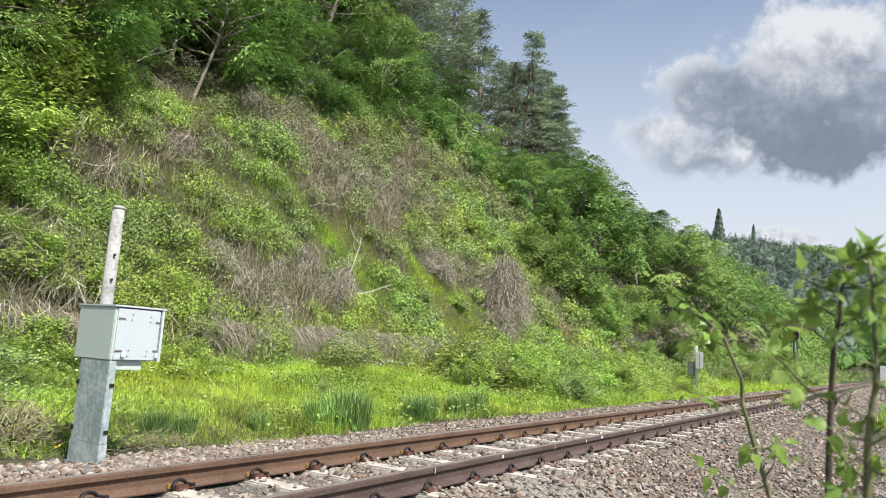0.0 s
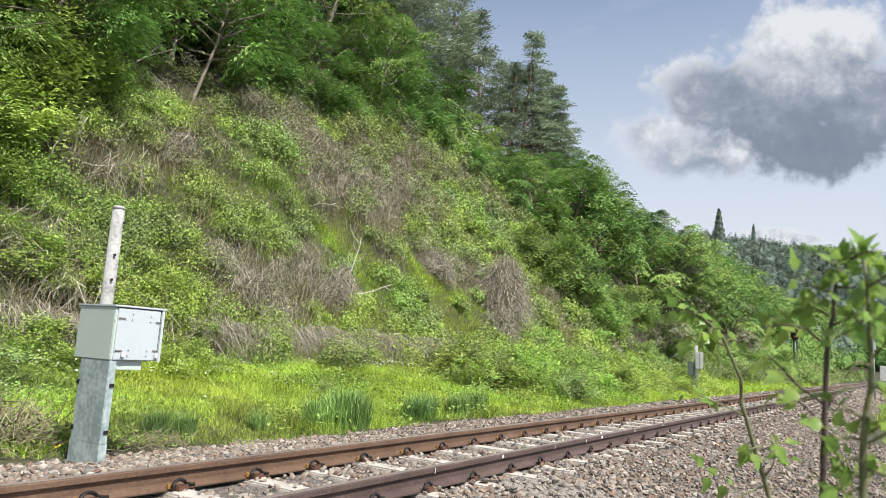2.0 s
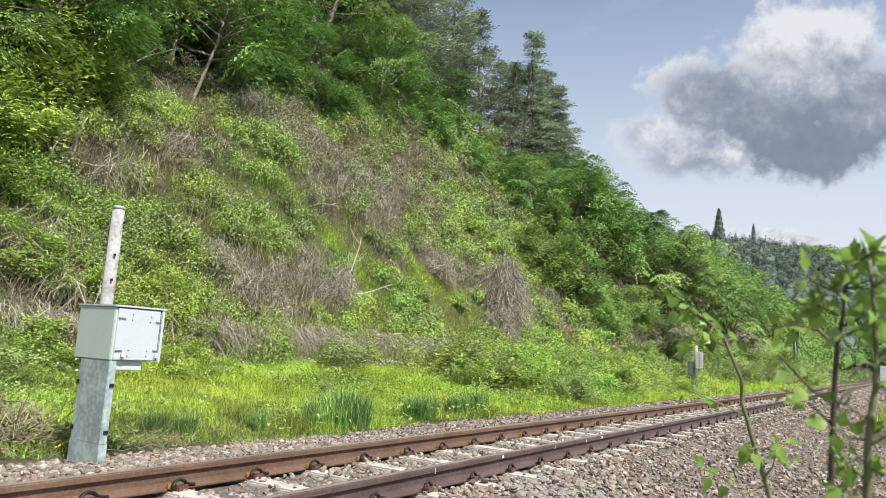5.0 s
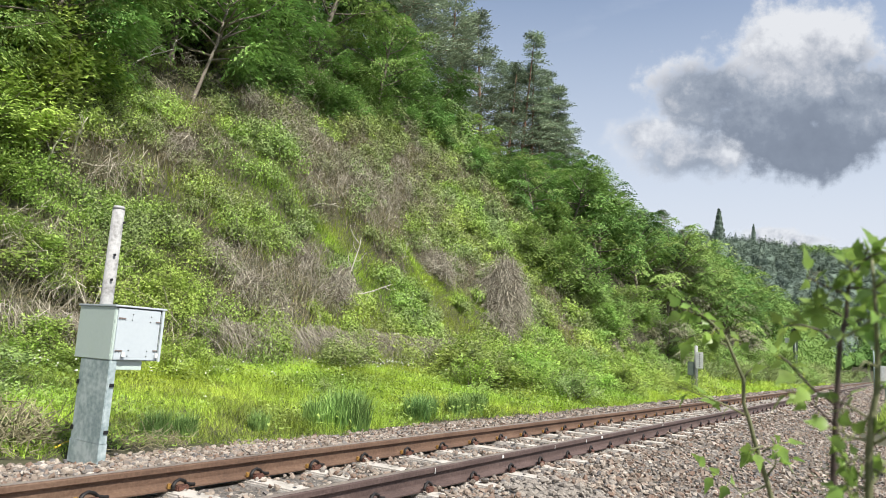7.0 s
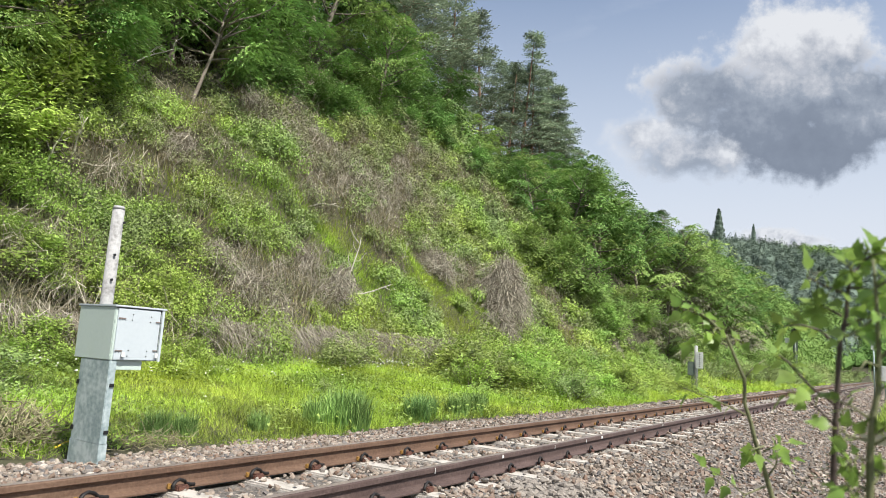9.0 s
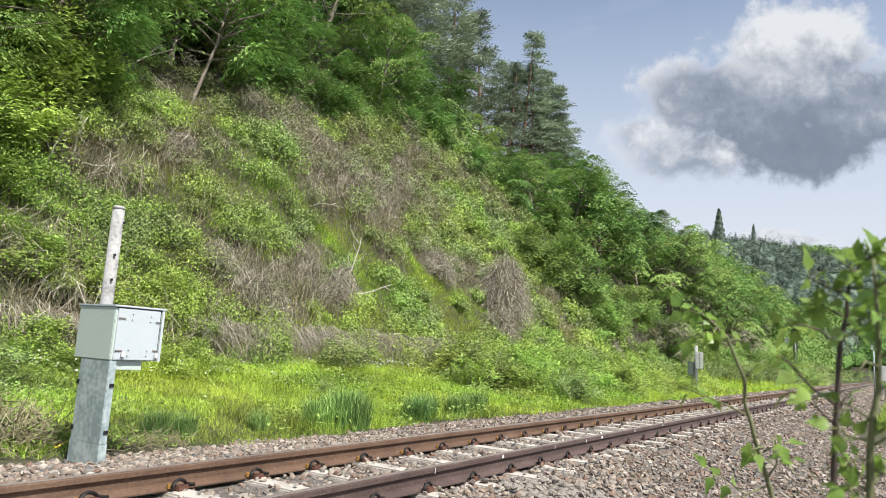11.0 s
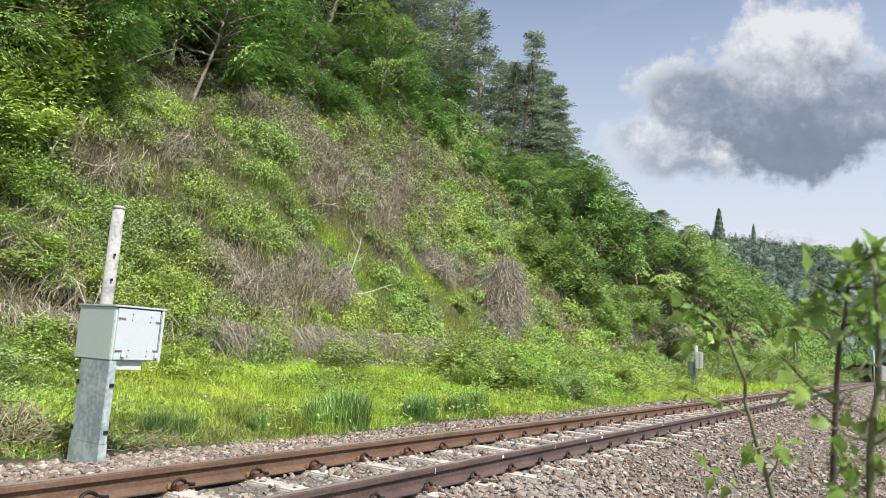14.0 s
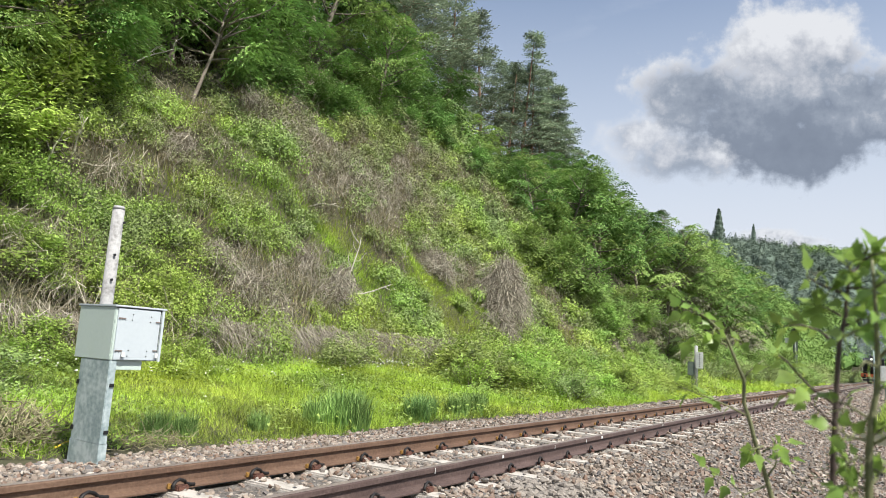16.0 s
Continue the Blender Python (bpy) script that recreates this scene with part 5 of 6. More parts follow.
v, f = strands(p, p + np.stack([r.normal(size=n) * 0.2, r.normal(size=n) * 0.15, np.where(heap, r.uniform(-0.1, 0.26, n), r.uniform(0.0, 0.06, n))], 1), 0.1, np.where(heap, r.uniform(0.003, 0.007, n), r.uniform(0.0015, 0.004, n)))
stuff("dry_stalks", v, f, STRAW, "bent dry straw stalks beside the cabinet", "dry stalks")
stick = thing("yellow_stick", "thin faded yellow stick lying beside the cabinet column", "stick", at=pose(3.72, 6.55, float(ground_z(3.72, 6.55)) + 0.05))
v, f = tube([(-0.12, -0.03, 0.0), (-0.02, 0.0, 0.035), (0.10, 0.03, 0.06)], 0.009, 6)
piece("rod", v, f, YELLOW_PAINT, stick)
# weeds on the near side of the line
r = np.random.default_rng(85)
n = 9000
x, y = r.uniform(24, 60, n), r.uniform(-3.5, 0.5, n) + 0.2
v, f = blades(np.stack([x, y, ground_z(x, y) - 0.02], 1), r.uniform(0.15, 0.5, n), 0.03, 0.5)
stuff("verge_grass", v, f, MIDGRASS, "green grass on the near verge of the line", "grass")

r = np.random.default_rng(86)
x, y = r.uniform(55, 165, 900), r.uniform(7.2, 12.0, 900)
near_side = r.random(900) < 0.5
y = np.where(near_side, r.uniform(-16, -0.6, 900), y) + track_y(x)
size = r.uniform(0.3, 0.9, 900) * np.where(near_side, 0.7, 1.0)
v, f = shell_leaves(x, y, ground_z(x, y), size, 190, 0.0018 * x, 88)
stuff("lineside_scrub", v, f, SHRUB_MID, "low green scrub along both sides of the distant line", "scrub")
# ---- far woods ----
GOLD = (1 + 5 ** 0.5) / 2
CORE = units(np.array([(-1, GOLD, 0), (1, GOLD, 0), (-1, -GOLD, 0), (1, -GOLD, 0), (0, -1, GOLD), (0, 1, GOLD), (0, -1, -GOLD), (0, 1, -GOLD), (GOLD, 0, -1), (GOLD, 0, 1), (-GOLD, 0, -1), (-GOLD, 0, 1)], float))
CORE_FACES = np.array([(0, 11, 5), (0, 5, 1), (0, 1, 7), (0, 7, 10), (0, 10, 11), (1, 5, 9), (5, 11, 4), (11, 10, 2), (10, 7, 6), (7, 1, 8), (3, 9, 4), (3, 4, 2), (3, 2, 6), (3, 6, 8), (3, 8, 9), (4, 9, 5), (2, 4, 11), (6, 2, 10), (8, 6, 7), (9, 8, 1)])
r = np.random.default_rng(91)
n = 2900
x = 76 + 260 * r.random(n) ** 1.25
y = r.uniform(-6, 1, n) + r.random(n) * (6 + 0.42 * x)
keep = (y > 10.5 + track_y(x)) | (x > 165)
x, y = x[keep], y[keep]
z = ground_z(x, y)
keep = (x < 130) | (z > 2.0)
x, y, z = x[keep], y[keep], z[keep]
conifer = (vnoise(x, y, 26, 6.0) + 0.0018 * (x - 150) > 0.58) & (x > 165)
for name, chosen, mat, lab, tall in (("far_broadleaf_wood", ~conifer, FAR_LEAF, "green broad-leaved woods on the far hillside", 1.0), ("far_conifer_wood", conifer, HAZED_NEEDLE, "grey-green conifer woods along the ridge, leaf colour paled for haze", 1.7)):
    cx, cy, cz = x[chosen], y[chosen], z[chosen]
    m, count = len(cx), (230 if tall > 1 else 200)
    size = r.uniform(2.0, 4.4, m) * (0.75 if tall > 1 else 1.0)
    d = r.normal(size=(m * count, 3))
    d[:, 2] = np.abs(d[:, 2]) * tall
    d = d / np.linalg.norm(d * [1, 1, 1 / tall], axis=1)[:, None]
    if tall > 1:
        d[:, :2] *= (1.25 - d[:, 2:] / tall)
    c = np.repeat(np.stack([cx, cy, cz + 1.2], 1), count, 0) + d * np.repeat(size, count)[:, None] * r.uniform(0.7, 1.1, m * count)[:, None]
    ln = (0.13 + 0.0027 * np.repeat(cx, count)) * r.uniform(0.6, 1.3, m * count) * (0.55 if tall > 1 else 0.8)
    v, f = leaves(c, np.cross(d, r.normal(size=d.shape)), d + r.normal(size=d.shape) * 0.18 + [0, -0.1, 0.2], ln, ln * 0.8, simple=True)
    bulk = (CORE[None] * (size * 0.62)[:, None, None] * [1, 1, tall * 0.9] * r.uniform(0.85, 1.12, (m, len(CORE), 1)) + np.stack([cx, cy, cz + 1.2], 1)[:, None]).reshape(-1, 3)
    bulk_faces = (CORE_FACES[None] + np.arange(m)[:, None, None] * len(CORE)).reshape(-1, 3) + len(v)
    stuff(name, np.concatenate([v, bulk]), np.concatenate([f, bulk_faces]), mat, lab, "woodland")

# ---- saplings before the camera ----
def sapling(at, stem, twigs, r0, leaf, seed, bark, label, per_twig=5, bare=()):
    """A young tree: a crooked stem, side twigs with alternate lobed leaves. Stem and twigs are (across, height) in
    metres, traced to fit the camera's view.
    """
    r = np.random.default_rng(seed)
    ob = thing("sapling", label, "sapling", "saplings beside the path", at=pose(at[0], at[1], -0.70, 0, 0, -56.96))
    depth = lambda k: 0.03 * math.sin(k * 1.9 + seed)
    # tips the plant into a plane square to the camera's view
    view_tilt = lambda hgt: -0.147 * (hgt - stem[0][1])
    pts = [(stem[0][0] + 0.03, 0.0, -0.1), (stem[0][0] + 0.015, 0.02, 0.6)] + [(u, view_tilt(hgt), hgt) for u, hgt in stem]
    v, f = tube(pts, np.linspace(r0 * 1.3, r0 * 0.38, len(pts)), 10)
    piece("stem", v, f, bark, ob, "", True)
    spots, outs = [], []
    for k, tw in enumerate(twigs):
        n = len(tw)
        p = np.array([(u, view_tilt(hgt) + depth(k) * i / (n - 1), hgt) for i, (u, hgt) in enumerate(tw)])
        v, f = tube(p, np.linspace(r0 * 0.5, r0 * 0.2, n), 6)
        piece("twig", v, f, bark, ob, "", True)
        for q in range(per_twig):
            if k in bare and q not in (0,):
                continue
            s = 0.35 + 0.65 * q / (per_twig - 1)
            i = s * (n - 1)
            spot = p[int(i)] * (1 - i % 1) + p[min(int(i) + 1, n - 1)] * (i % 1)
            d = p[-1] - p[0]
            d = d / np.linalg.norm(d)
            side = np.array([d[2], 0, -d[0]]) * (1 if q % 2 else -1)
            spots.append(spot)
            outs.append(d * (0.9 if q == per_twig - 1 else 0.35) + side * 0.8 + r.normal(size=3) * 0.45)
    for q in range(12):
        a, s = q * 2.4, q / 11 * 2.6
        upper = [np.array((u, view_tilt(hgt), hgt)) for u, hgt in stem[-4:]]
        spots.append(upper[3 - int(s)] * (1 - s % 1) + upper[2 - int(s)] * (s % 1))
        outs.append(np.array([math.cos(a), math.sin(a) * 0.7, 0.0 - 0.4 * (q % 3 == 1)]))
    outline = [(0.0, 0.0), (0.04, 0.16), (0.16, 0.30), (0.34, 0.40), (0.44, 0.25), (0.70, 0.15), (1.0, 0.0)]
    for spot, out in zip(spots, outs):
        size = leaf * r.uniform(0.6, 1.25)
        way = out / np.linalg.norm(out)
        way[2] -= 0.25
        way /= np.linalg.norm(way)
        normal = r.normal(size=3) * 0.95 + np.array([0.0, -0.35, 0.85])
        side = np.cross(normal, way)
        side /= np.linalg.norm(side)
        up = np.cross(way, side)
        base = spot + way * size * 0.3
        verts, nn = [], len(outline)
        for s, w in outline:
            verts.append(base + way * size * s - up * size * 0.22 * s * s)
        for sg in (1, -1):
            for s, w in outline[1:-1]:
                verts.append(base + way * size * s + side * sg * w * size + up * size * (0.10 * w * (1 + 0.6 * math.sin(9 * s))) - up * size * 0.22 * s * s)
        faces = []
        for g in range(2):
            o = nn + g * (nn - 2)
            edge = [0] + list(range(o, o + nn - 2)) + [nn - 1]
            for q in range(nn - 1):
                quad = [q, q + 1, edge[q + 1], edge[q]]
                quad = [i for j, i in enumerate(quad) if i not in quad[:j]]
                faces.append(tuple(quad if g else quad[::-1]))
        stalk, sf = tube([spot, (spot + base) / 2 - np.array([0, 0, 0.002]), base + way * size * 0.1], 0.0009, 4)
        v, f = joined([(np.array(verts), faces), (stalk, sf)])
        piece("leaf", v, f, SAPLING_LEAF, ob, "", True)
    return ob


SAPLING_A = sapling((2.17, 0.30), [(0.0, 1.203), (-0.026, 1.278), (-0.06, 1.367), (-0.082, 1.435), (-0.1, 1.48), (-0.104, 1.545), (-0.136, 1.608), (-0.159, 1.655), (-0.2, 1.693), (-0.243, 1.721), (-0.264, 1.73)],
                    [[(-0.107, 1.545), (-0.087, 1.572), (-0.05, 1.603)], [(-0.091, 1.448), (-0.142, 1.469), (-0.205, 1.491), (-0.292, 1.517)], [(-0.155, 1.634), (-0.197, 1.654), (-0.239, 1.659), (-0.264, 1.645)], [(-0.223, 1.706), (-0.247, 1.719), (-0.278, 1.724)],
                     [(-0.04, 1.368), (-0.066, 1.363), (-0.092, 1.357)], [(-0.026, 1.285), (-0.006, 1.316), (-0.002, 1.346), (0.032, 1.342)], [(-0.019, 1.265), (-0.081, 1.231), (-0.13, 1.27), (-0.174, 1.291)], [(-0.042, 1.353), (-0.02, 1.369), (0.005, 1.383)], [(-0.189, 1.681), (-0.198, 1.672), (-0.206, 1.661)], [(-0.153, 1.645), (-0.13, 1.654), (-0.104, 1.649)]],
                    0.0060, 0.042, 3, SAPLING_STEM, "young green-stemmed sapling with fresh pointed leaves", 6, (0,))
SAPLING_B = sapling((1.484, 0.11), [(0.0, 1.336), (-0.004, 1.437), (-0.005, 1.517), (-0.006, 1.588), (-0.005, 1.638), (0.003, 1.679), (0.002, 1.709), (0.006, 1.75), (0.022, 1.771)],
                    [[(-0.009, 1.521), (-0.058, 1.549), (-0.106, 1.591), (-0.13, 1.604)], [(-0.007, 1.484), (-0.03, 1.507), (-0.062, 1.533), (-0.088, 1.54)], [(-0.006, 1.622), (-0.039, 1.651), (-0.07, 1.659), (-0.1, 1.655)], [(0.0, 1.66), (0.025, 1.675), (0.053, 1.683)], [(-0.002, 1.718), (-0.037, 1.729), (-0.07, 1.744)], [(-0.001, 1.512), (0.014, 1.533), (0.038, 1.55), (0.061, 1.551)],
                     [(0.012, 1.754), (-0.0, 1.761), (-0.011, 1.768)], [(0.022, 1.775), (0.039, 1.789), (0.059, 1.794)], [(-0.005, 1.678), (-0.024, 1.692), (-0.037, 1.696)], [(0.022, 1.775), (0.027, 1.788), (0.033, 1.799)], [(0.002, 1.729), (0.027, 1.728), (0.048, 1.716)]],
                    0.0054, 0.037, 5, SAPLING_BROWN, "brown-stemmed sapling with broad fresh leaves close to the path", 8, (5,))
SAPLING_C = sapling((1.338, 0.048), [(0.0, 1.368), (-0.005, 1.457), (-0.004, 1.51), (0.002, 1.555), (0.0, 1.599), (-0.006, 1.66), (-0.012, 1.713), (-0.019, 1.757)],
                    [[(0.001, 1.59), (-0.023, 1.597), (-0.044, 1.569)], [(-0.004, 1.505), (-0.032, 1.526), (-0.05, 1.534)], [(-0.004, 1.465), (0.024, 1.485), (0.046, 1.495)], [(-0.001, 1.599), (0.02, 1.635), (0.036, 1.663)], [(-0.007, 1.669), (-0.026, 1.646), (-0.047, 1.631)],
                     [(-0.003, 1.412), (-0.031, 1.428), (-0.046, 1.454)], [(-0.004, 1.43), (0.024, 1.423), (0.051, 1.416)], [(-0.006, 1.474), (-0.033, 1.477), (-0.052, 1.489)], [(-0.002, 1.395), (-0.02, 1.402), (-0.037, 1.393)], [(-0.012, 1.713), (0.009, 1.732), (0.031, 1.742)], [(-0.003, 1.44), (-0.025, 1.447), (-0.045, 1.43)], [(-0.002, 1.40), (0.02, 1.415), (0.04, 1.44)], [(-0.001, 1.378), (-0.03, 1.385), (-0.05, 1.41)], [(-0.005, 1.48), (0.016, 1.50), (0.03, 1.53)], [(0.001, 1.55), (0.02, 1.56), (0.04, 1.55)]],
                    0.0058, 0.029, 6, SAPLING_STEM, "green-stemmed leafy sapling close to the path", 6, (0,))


# ---- the steam train ----
def locomotive():
    """Front along -x; rails at z = 0."""
    ob = thing("steam_locomotive", "black steam locomotive with an orange-red buffer beam", "locomotive")
    boiler = part("boiler", rod((0.9, 0, 2.35), (9.2, 0, 2.35), 0.82, 0.88, 24), LOCO_BLACK, ob, "", True)
    smokebox = part("smokebox", rod((0.25, 0, 2.35), (1.9, 0, 2.35), 0.86, 0.86, 24), LOCO_BLACK, ob, "", True)
    part("smokebox_door", rod((0.13, 0, 2.35), (0.25, 0, 2.35), 0.55, 0.72, 24), LOCO_BLACK, smokebox, "", True)
    part("door_rim", rod((0.10, 0, 2.35), (0.14, 0, 2.35), 0.10, 0.14, 12), STEEL, smokebox, "bright steel door boss")
    part("chimney", rod((0.95, 0, 3.15), (0.95, 0, 3.85), 0.22, 0.27, 16), LOCO_BLACK, ob, "", True)
    part("headlamp", rod((0.05, 0, 3.32), (0.40, 0, 3.32), 0.20, sides=16), LOCO_BLACK, ob)
    part("headlamp_glass", rod((0.03, 0, 3.32), (0.05, 0, 3.32), 0.17, sides=16), LAMP_WHITE, ob, "glowing headlamp glass")
    part("steam_dome", rod((3.4, 0, 3.1), (3.4, 0, 3.72), 0.5, 0.36, 16), LOCO_BLACK, ob, "", True)
    part("running_board", box(0.2, 9.0, -1.32, 1.32, 1.55, 1.63, 0.01), LOCO_BLACK, ob)
    for s in (-1, 1):
        part("board_edge", box(0.2, 9.0, s * 1.325 - 0.004, s * 1.325 + 0.004, 1.56, 1.64), WHITE, ob, "white line along the running board")
        part("side_step", box(0.2, 2.2, s * 1.28 - 0.02, s * 1.28 + 0.02, 1.63, 2.10, 0.01), LOCO_BLACK, ob)
        part("cylinder", rod((0.9, s * 1.05, 0.95), (1.9, s * 1.05, 0.95), 0.38, sides=18), LOCO_BLACK, ob, "", True)
        part("hand_rail", rod((0.2, s * 1.1, 1.7), (0.2, s * 1.1, 2.4), 0.02, sides=6), WHITE, ob)
        part("buffer", rod((-0.35, s * 0.85, 1.0), (-0.1, s * 0.85, 1.0), 0.16, sides=14), LOCO_BLACK, ob)
        for x in (3.0, 4.75, 6.5):
            wheel = part("driving_wheel", rod((x, s * 0.50, 0.76), (x, s * 0.64, 0.76), 0.76, sides=28), LOCO_BLACK, ob)
            part("tyre", rod((x, s * 0.62, 0.76), (x, s * 0.66, 0.76), 0.77, sides=28, caps=False), STEEL, wheel)
        part("leading_wheel", rod((1.3, s * 0.5, 0.43), (1.3, s * 0.62, 0.43), 0.43, sides=20), LOCO_BLACK, ob)
    part("buffer_beam", box(-0.10, 0.12, -1.36, 1.36, 0.78, 1.25, 0.02), LOCO_RED, ob, "orange-red buffer beam")
    part("number_plate", box(0.085, 0.10, -0.3, 0.3, 2.68, 2.82), STEEL, smokebox, "plain metal plate")
    part("cowcatcher", box(-0.05, 0.1, -1.1, 1.1, 0.2, 0.5, 0.02), LOCO_BLACK, ob)
    cab = part("cab", box(8.6, 10.6, -1.38, 1.38, 1.0, 3.55, 0.05), LOCO_BLACK, ob)
    part("cab_roof", box(8.4, 10.9, -1.45, 1.45, 3.52, 3.68, 0.05), LOCO_BLACK, cab)
    part("tender", box(11.0, 17.5, -1.35, 1.35, 0.9, 3.0, 0.05), LOCO_BLACK, ob)
    return ob


LOCO = locomotive()


def smoke_puff(seed, size):
    bm = bmesh.new()
    bmesh.ops.create_icosphere(bm, subdivisions=3, radius=size)
    for v in bm.verts:
        v.co *= 1 + 0.45 * noise.noise(v.co * 1.1 / size + Vector((seed, 0, 0))) + 0.18 * noise.noise(v.co * 2.9 / size + Vector((0, seed, 0)))
    me = bpy.data.meshes.new("smoke_puff")
    bm.to_mesh(me)
    bm.free()
    me.materials.append(SMOKE)
    me.shade_smooth()
    return tagged(new("smoke_puff", me), "drifting puff of thin blue-grey smoke", "smoke", "smoke of the locomotive")


PUFFS = [smoke_puff(3.1 * k, s) for k, s in enumerate((1.5, 1.9, 2.2, 2.5, 2.7, 2.9, 3.0))]

# ---- clouds ----
CLOUD_WAY = Vector((0.5439, -0.8358, 0.0))
RIGHT = STAND.to_3x3() @ Vector((1, 0, 0))
UP = STAND.to_3x3() @ Vector((0, 1, 0))


def cloud(name, material, across, above, w, hgt, label, away=3000):
    """A far sheet square to the camera's view and placed to fit it, its middle so many metres across and above the
    view's middle.
    """
    v = [(-w, -hgt, 0), (w, -hgt, 0), (w, hgt, 0), (-w, hgt, 0)]
    ob = stuff(name, v, [(0, 1, 2, 3)], material, label, "cloud", "structure")
    at = EYE + (AIM * 3000 + RIGHT * across + UP * above) * (away / 3000)
    m = STAND.copy()
    m.translation = at
    ob.matrix_basis = m
    return ob, m


# 2.44 m stand for one pixel of the camera's view at this distance
MAIN_CLOUD, MAIN_AT = cloud("cloud", cloud_stuff("cumulus", [(-60, -60, 500, 260), (-70, 235, 320, 190), (300, -10, 400, 260), (-400, 40, 300, 170), (20, -190, 400, 160), (150, 190, 260, 190)], 0.55, 3.0, 420.0, -420.0), 1560, 660, 1150, 800, "large grey cumulus with bright white top drifting slowly")
SIDE_CLOUD, SIDE_AT = cloud("cloud", cloud_stuff("cloud_wisp", [(-70, 10, 230, 130), (130, -90, 330, 140)], 0.8, 11.0, 130.0, -420.0, 0.12), 960, 500, 600, 420, "grey-white wisps beside the large cumulus", 3200)
LOW_CLOUD, LOW_AT = cloud("cloud", cloud_stuff("low_cloud", [(0, 0, 180, 40), (60, -30, 240, 40)], 0.6, 5.0, 60.0, -260.0, 0.15), 1420, 70, 420, 130, "small white cloud low over the ridge", 3500)

# ---- ballast stones ----
BOXY = units(np.array([(a, b, c) for a in (-1, 1) for b in (-1, 1) for c in (-1, 1)], float) * [1.0, 0.8, 0.75])
BOXY_FACES = np.array([(0, 1, 3), (0, 3, 2), (4, 6, 7), (4, 7, 5), (0, 4, 5), (0, 5, 1), (2, 3, 7), (2, 7, 6), (0, 2, 6), (0, 6, 4), (1, 5, 7), (1, 7, 3)])


def stones(c, size, r, corners, corner_faces):
    """Sharp-edged crushed stones with uneven corners."""
    n, k = len(c), len(corners)
    shape = corners[None] * r.uniform(0.68, 1.25, (n, k, 1)) * np.stack([r.uniform(0.8, 1.35, n), r.uniform(0.65, 1.1, n), r.uniform(0.45, 0.85, n)], 1)[:, None]
    a, b = r.uniform(0, 6.283, n), r.normal(size=n) * 0.5
    ca, sa, cb, sb = np.cos(a), np.sin(a), np.cos(b), np.sin(b)
    x, y, z = shape[..., 0], shape[..., 1], shape[..., 2]
    x, z = x * cb[:, None] - z * sb[:, None], x * sb[:, None] + z * cb[:, None]
    x, y = x * ca[:, None] - y * sa[:, None], x * sa[:, None] + y * ca[:, None]
    v = np.stack([x, y, z], -1) * size[:, None, None] + c[:, None]
    f = (corner_faces[None] + np.arange(n)[:, None, None] * k).reshape(-1, 3)
    return v.reshape(-1, 3), f


r = np.random.default_rng(101)
spots, sizes = [], []
BURIED = r.random(40) ** 0.7
for x0, x1, step, size in ((-7.5, 1.6, 0.10, 0.045), (1.6, 9.0, 0.046, 0.027), (9.0, 19.0, 0.066, 0.034), (19.0, 50.0, 0.14, 0.062), (50.0, 95.0, 0.27, 0.12)):
    a, b = np.meshgrid(np.arange(x0, x1, step), np.arange(-0.9 if x0 == 9.0 else 0.15, 6.3, step), indexing="ij")
    a, b = a.ravel() + r.uniform(-0.5, 0.5, a.size) * step, b.ravel() + r.uniform(-0.5, 0.5, a.size) * step
    keep = (b > 0.75 + 0.5 * vnoise(a, b, 0.5, 2.0)) | ((x0 > 1) & (x0 < 9) & (b > 0.1 + 0.5 * vnoise(a, b, 0.45, 6.0) + 0.9 * np.maximum(2.4 - a, 0))) | ((x0 == 9.0) & (b > -0.2 - 0.7 * vnoise(a, b, 0.7, 4.0)))
    for rail_y in (NEAR_Y, FAR_Y):
        keep &= np.abs(b - rail_y) > 0.072
    nearest = (a - FIRST + PITCH / 2) % PITCH - PITCH / 2
    row = np.round((a - FIRST) / PITCH).astype(int)
    cover = np.where((b > 2.68) & (b < 4.45), 0.42 * BURIED[row % 40] ** 1.5, 0.45 + 0.5 * BURIED[(row * 3) % 40]) + 0.25 * (vnoise(a, b, 0.6, 3.0) - 0.5)
    on_sleeper = (np.abs(nearest) < 0.105) & (b > 2.5) & (b < 4.62)
    keep &= ~on_sleeper | (r.random(len(a)) < cover)
    a, b, on = a[keep], b[keep], on_sleeper[keep]
    zz = np.maximum(bed_z(b), ground_z(a, b)) + r.uniform(-0.012, 0.02, len(a)) + np.where(on, 0.035, 0.0) + 0.03 * (vnoise(a, b, 0.35, 1.0) - 0.4)
    zz = np.where((b > NEAR_Y + 0.1) & (b < FAR_Y - 0.1) & ~on, zz - 0.012, zz)
    spots.append(np.stack([a, b, zz], 1))
    between = (b > NEAR_Y) & (b < FAR_Y)
    sizes.append(np.where(between, 0.82, 1.0) * size * np.clip(r.lognormal(0, 0.28, len(a)), 0.5, 1.55))
spots, sizes = np.concatenate(spots), np.concatenate(sizes)
# the nearest on the shoulder are pieces of their own
close = (spots[:, 0] > 5.0) & (spots[:, 0] < 6.0) & (spots[:, 1] > 1.9) & (spots[:, 1] < 2.75)
own = np.flatnonzero(close)[:300]
rest = np.ones(len(spots), bool)
rest[own] = False
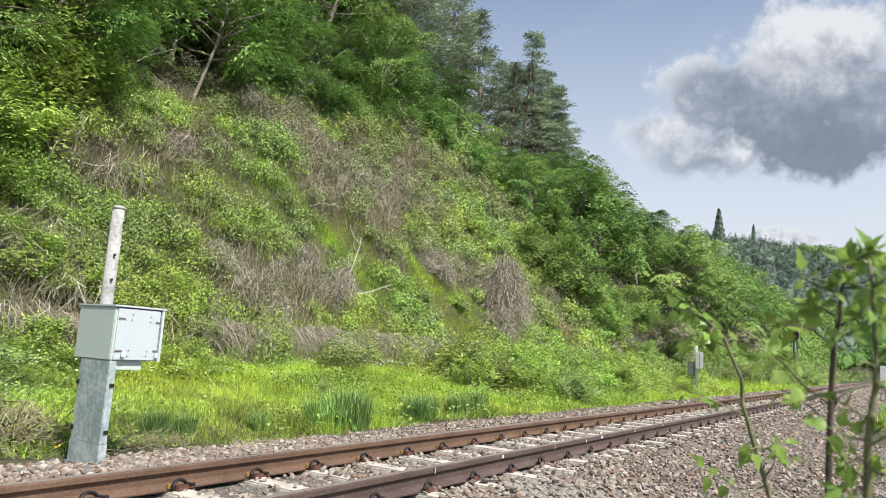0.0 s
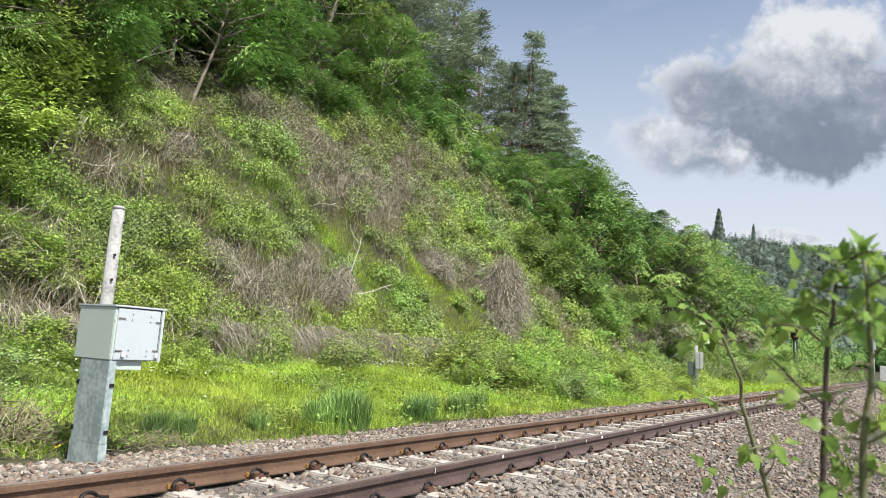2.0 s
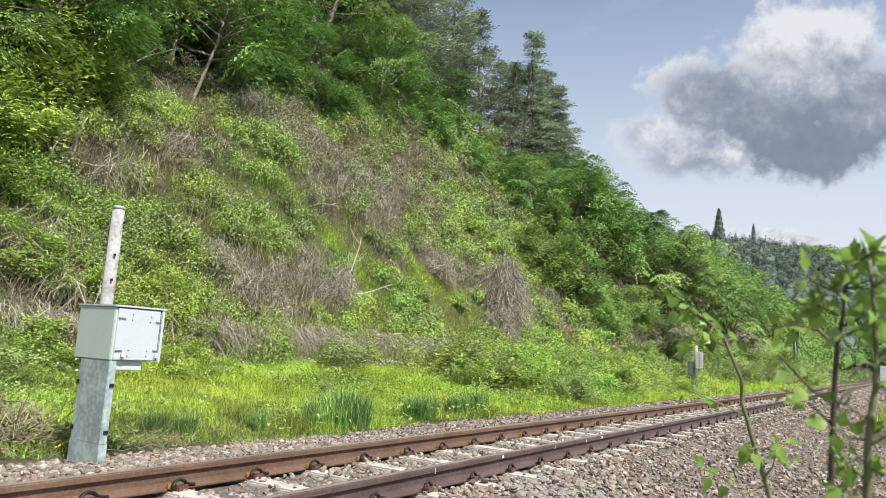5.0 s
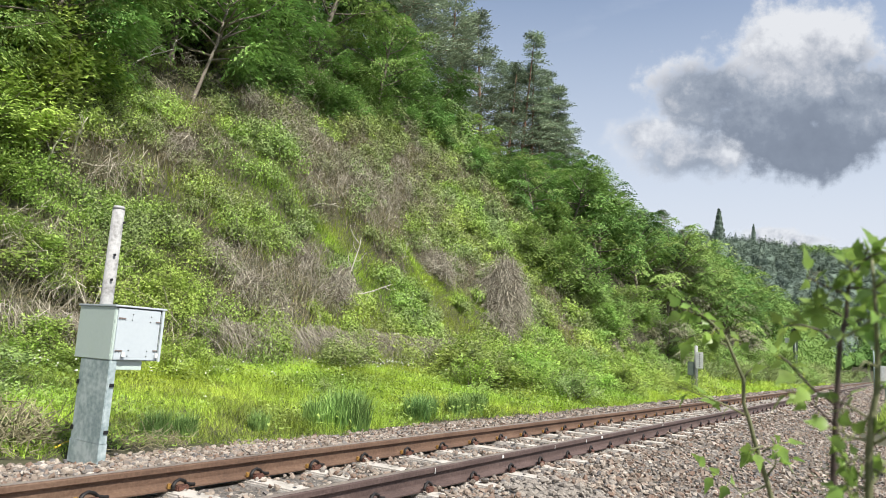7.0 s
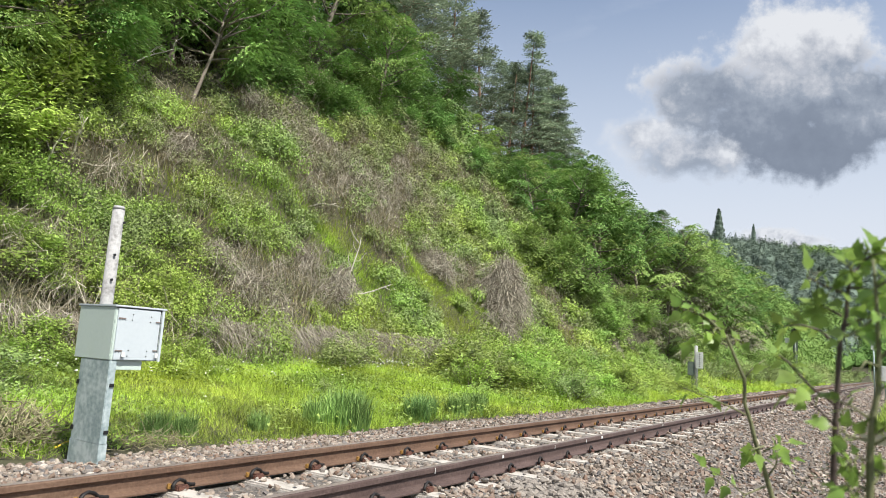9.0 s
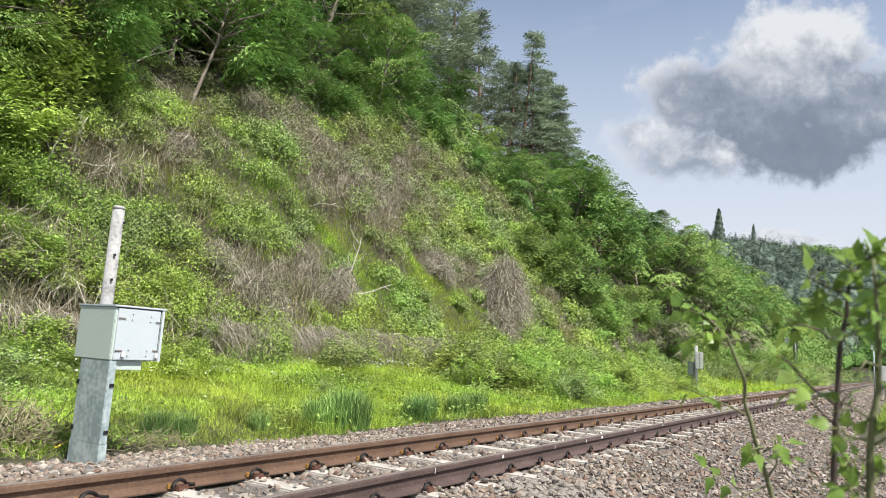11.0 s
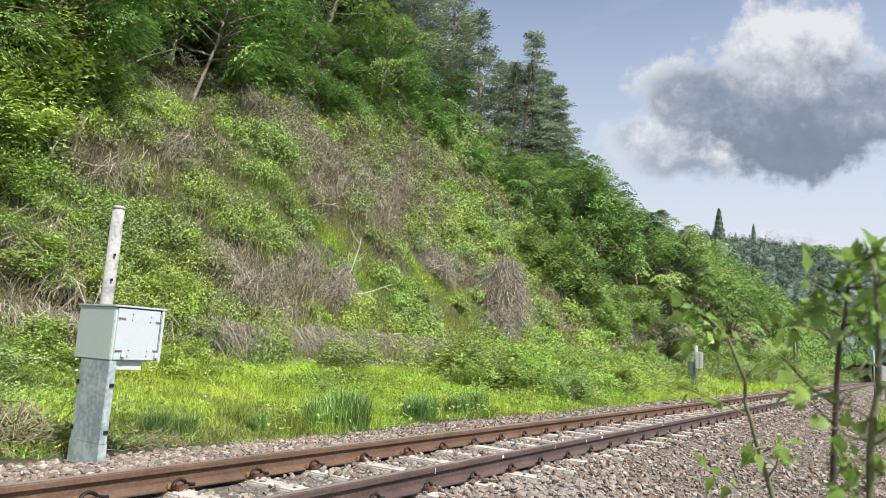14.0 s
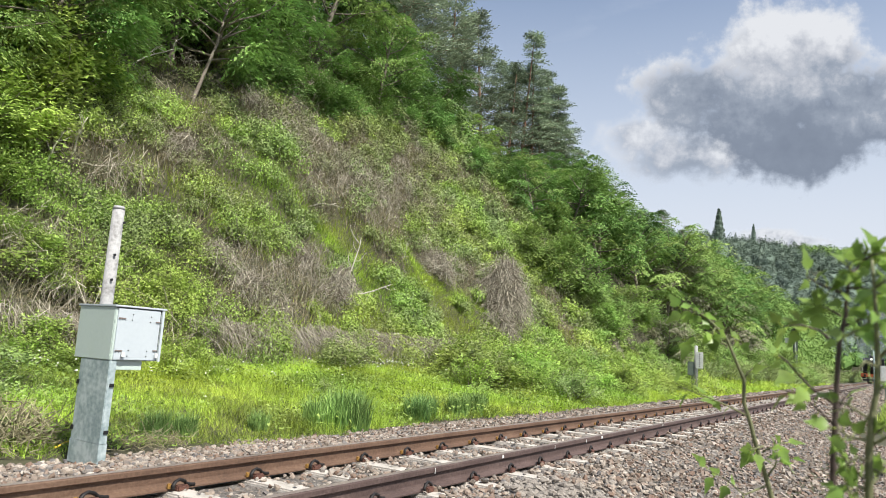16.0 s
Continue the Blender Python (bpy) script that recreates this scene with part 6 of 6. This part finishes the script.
for chosen, corners, corner_faces in ((rest & (spots[:, 0] > 1.6) & (spots[:, 0] < 7.0), CORE, CORE_FACES), (rest & ((spots[:, 0] <= 1.6) | (spots[:, 0] >= 7.0)), BOXY, BOXY_FACES)):
    v, f = stones(spots[chosen], sizes[chosen], r, corners, corner_faces)
    gravel = piece("ballast_stones", v, f, STONE, bed)
    tagged(gravel, "angular grey and brown crushed stones", kind="stuff")
STONE_MESHES = []
for k in range(24):
    v, f = stones(np.zeros((1, 3)), np.array([1.0]), r, CORE, CORE_FACES)
    STONE_MESHES.append(mesh_of("stone", v, f, STONE))
for i in own:
    ob = new("stone", STONE_MESHES[int(i) % 24])
    ob.parent = bed
    ob.matrix_basis = pose(*spots[i], 0, 0, float(r.uniform(0, 360))) @ Matrix.Diagonal((sizes[i], sizes[i], sizes[i], 1))


# ---- what moves ----
def sway(ob, rows, per_unit):
    rest_pose = ob.matrix_basis.copy()
    walk(ob, [(t, rest_pose @ pose(0, 0, 0, 0.15 * a * per_unit, a * per_unit, 0)) for t, a in rows])


def motions():
    # sway amounts follow sideways shifts in the camera's view
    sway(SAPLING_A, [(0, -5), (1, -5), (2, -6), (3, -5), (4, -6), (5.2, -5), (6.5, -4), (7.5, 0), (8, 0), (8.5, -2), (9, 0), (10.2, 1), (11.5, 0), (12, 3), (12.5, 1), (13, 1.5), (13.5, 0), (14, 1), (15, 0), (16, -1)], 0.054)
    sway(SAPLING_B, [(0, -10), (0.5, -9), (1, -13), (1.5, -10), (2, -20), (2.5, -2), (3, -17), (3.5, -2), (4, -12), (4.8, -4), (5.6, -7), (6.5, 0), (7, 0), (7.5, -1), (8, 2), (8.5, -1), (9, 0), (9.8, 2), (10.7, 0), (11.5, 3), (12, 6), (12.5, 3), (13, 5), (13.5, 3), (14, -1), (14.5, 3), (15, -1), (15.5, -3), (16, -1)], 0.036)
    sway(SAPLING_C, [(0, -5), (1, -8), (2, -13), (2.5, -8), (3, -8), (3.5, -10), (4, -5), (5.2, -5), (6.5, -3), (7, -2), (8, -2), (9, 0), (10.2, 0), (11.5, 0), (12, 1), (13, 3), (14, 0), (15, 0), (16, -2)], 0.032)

    def on_line(x):
        slope = -(2 * max(x - 140, 0)) / 700.0
        return pose(x, MID_Y + float(track_y(x)), 0.0, 0, 0, math.degrees(math.atan(slope)))

    walk(LOCO, [(t, on_line(118 + 15.0 * (16 - t))) for t in (0, 2, 4, 6, 8, 10, 12, 13, 14, 15, 16)])
    for k, puff in enumerate(PUFFS):
        lag, rise, drift = 1.0 + 3.2 * k, 4.6 + 1.05 * k, -0.3 * k
        rows = []
        for t in (0, 2, 4, 6, 8, 10, 12, 13, 14, 15, 16):
            x = 118 + 15.0 * (16 - t) + lag
            m = on_line(x)
            m.translation += Vector((0, drift, rise + 0.25 * math.sin(t + k)))
            rows.append((t, m @ pose(0, 0, 0, 0, 0, 3 * t)))
        walk(puff, rows)
    for ob, m, far_way in ((MAIN_CLOUD, MAIN_AT, 112.0), (SIDE_CLOUD, SIDE_AT, 82.0), (LOW_CLOUD, LOW_AT, 20.0)):
        walk(ob, [(t, Matrix.Translation(RIGHT * far_way * (0.5 - s) - UP * 12 * s) @ m) for t, s in ((0, 0.0), (4, 0.29), (9, 0.60), (12, 0.78), (16, 1.0))])


motions()
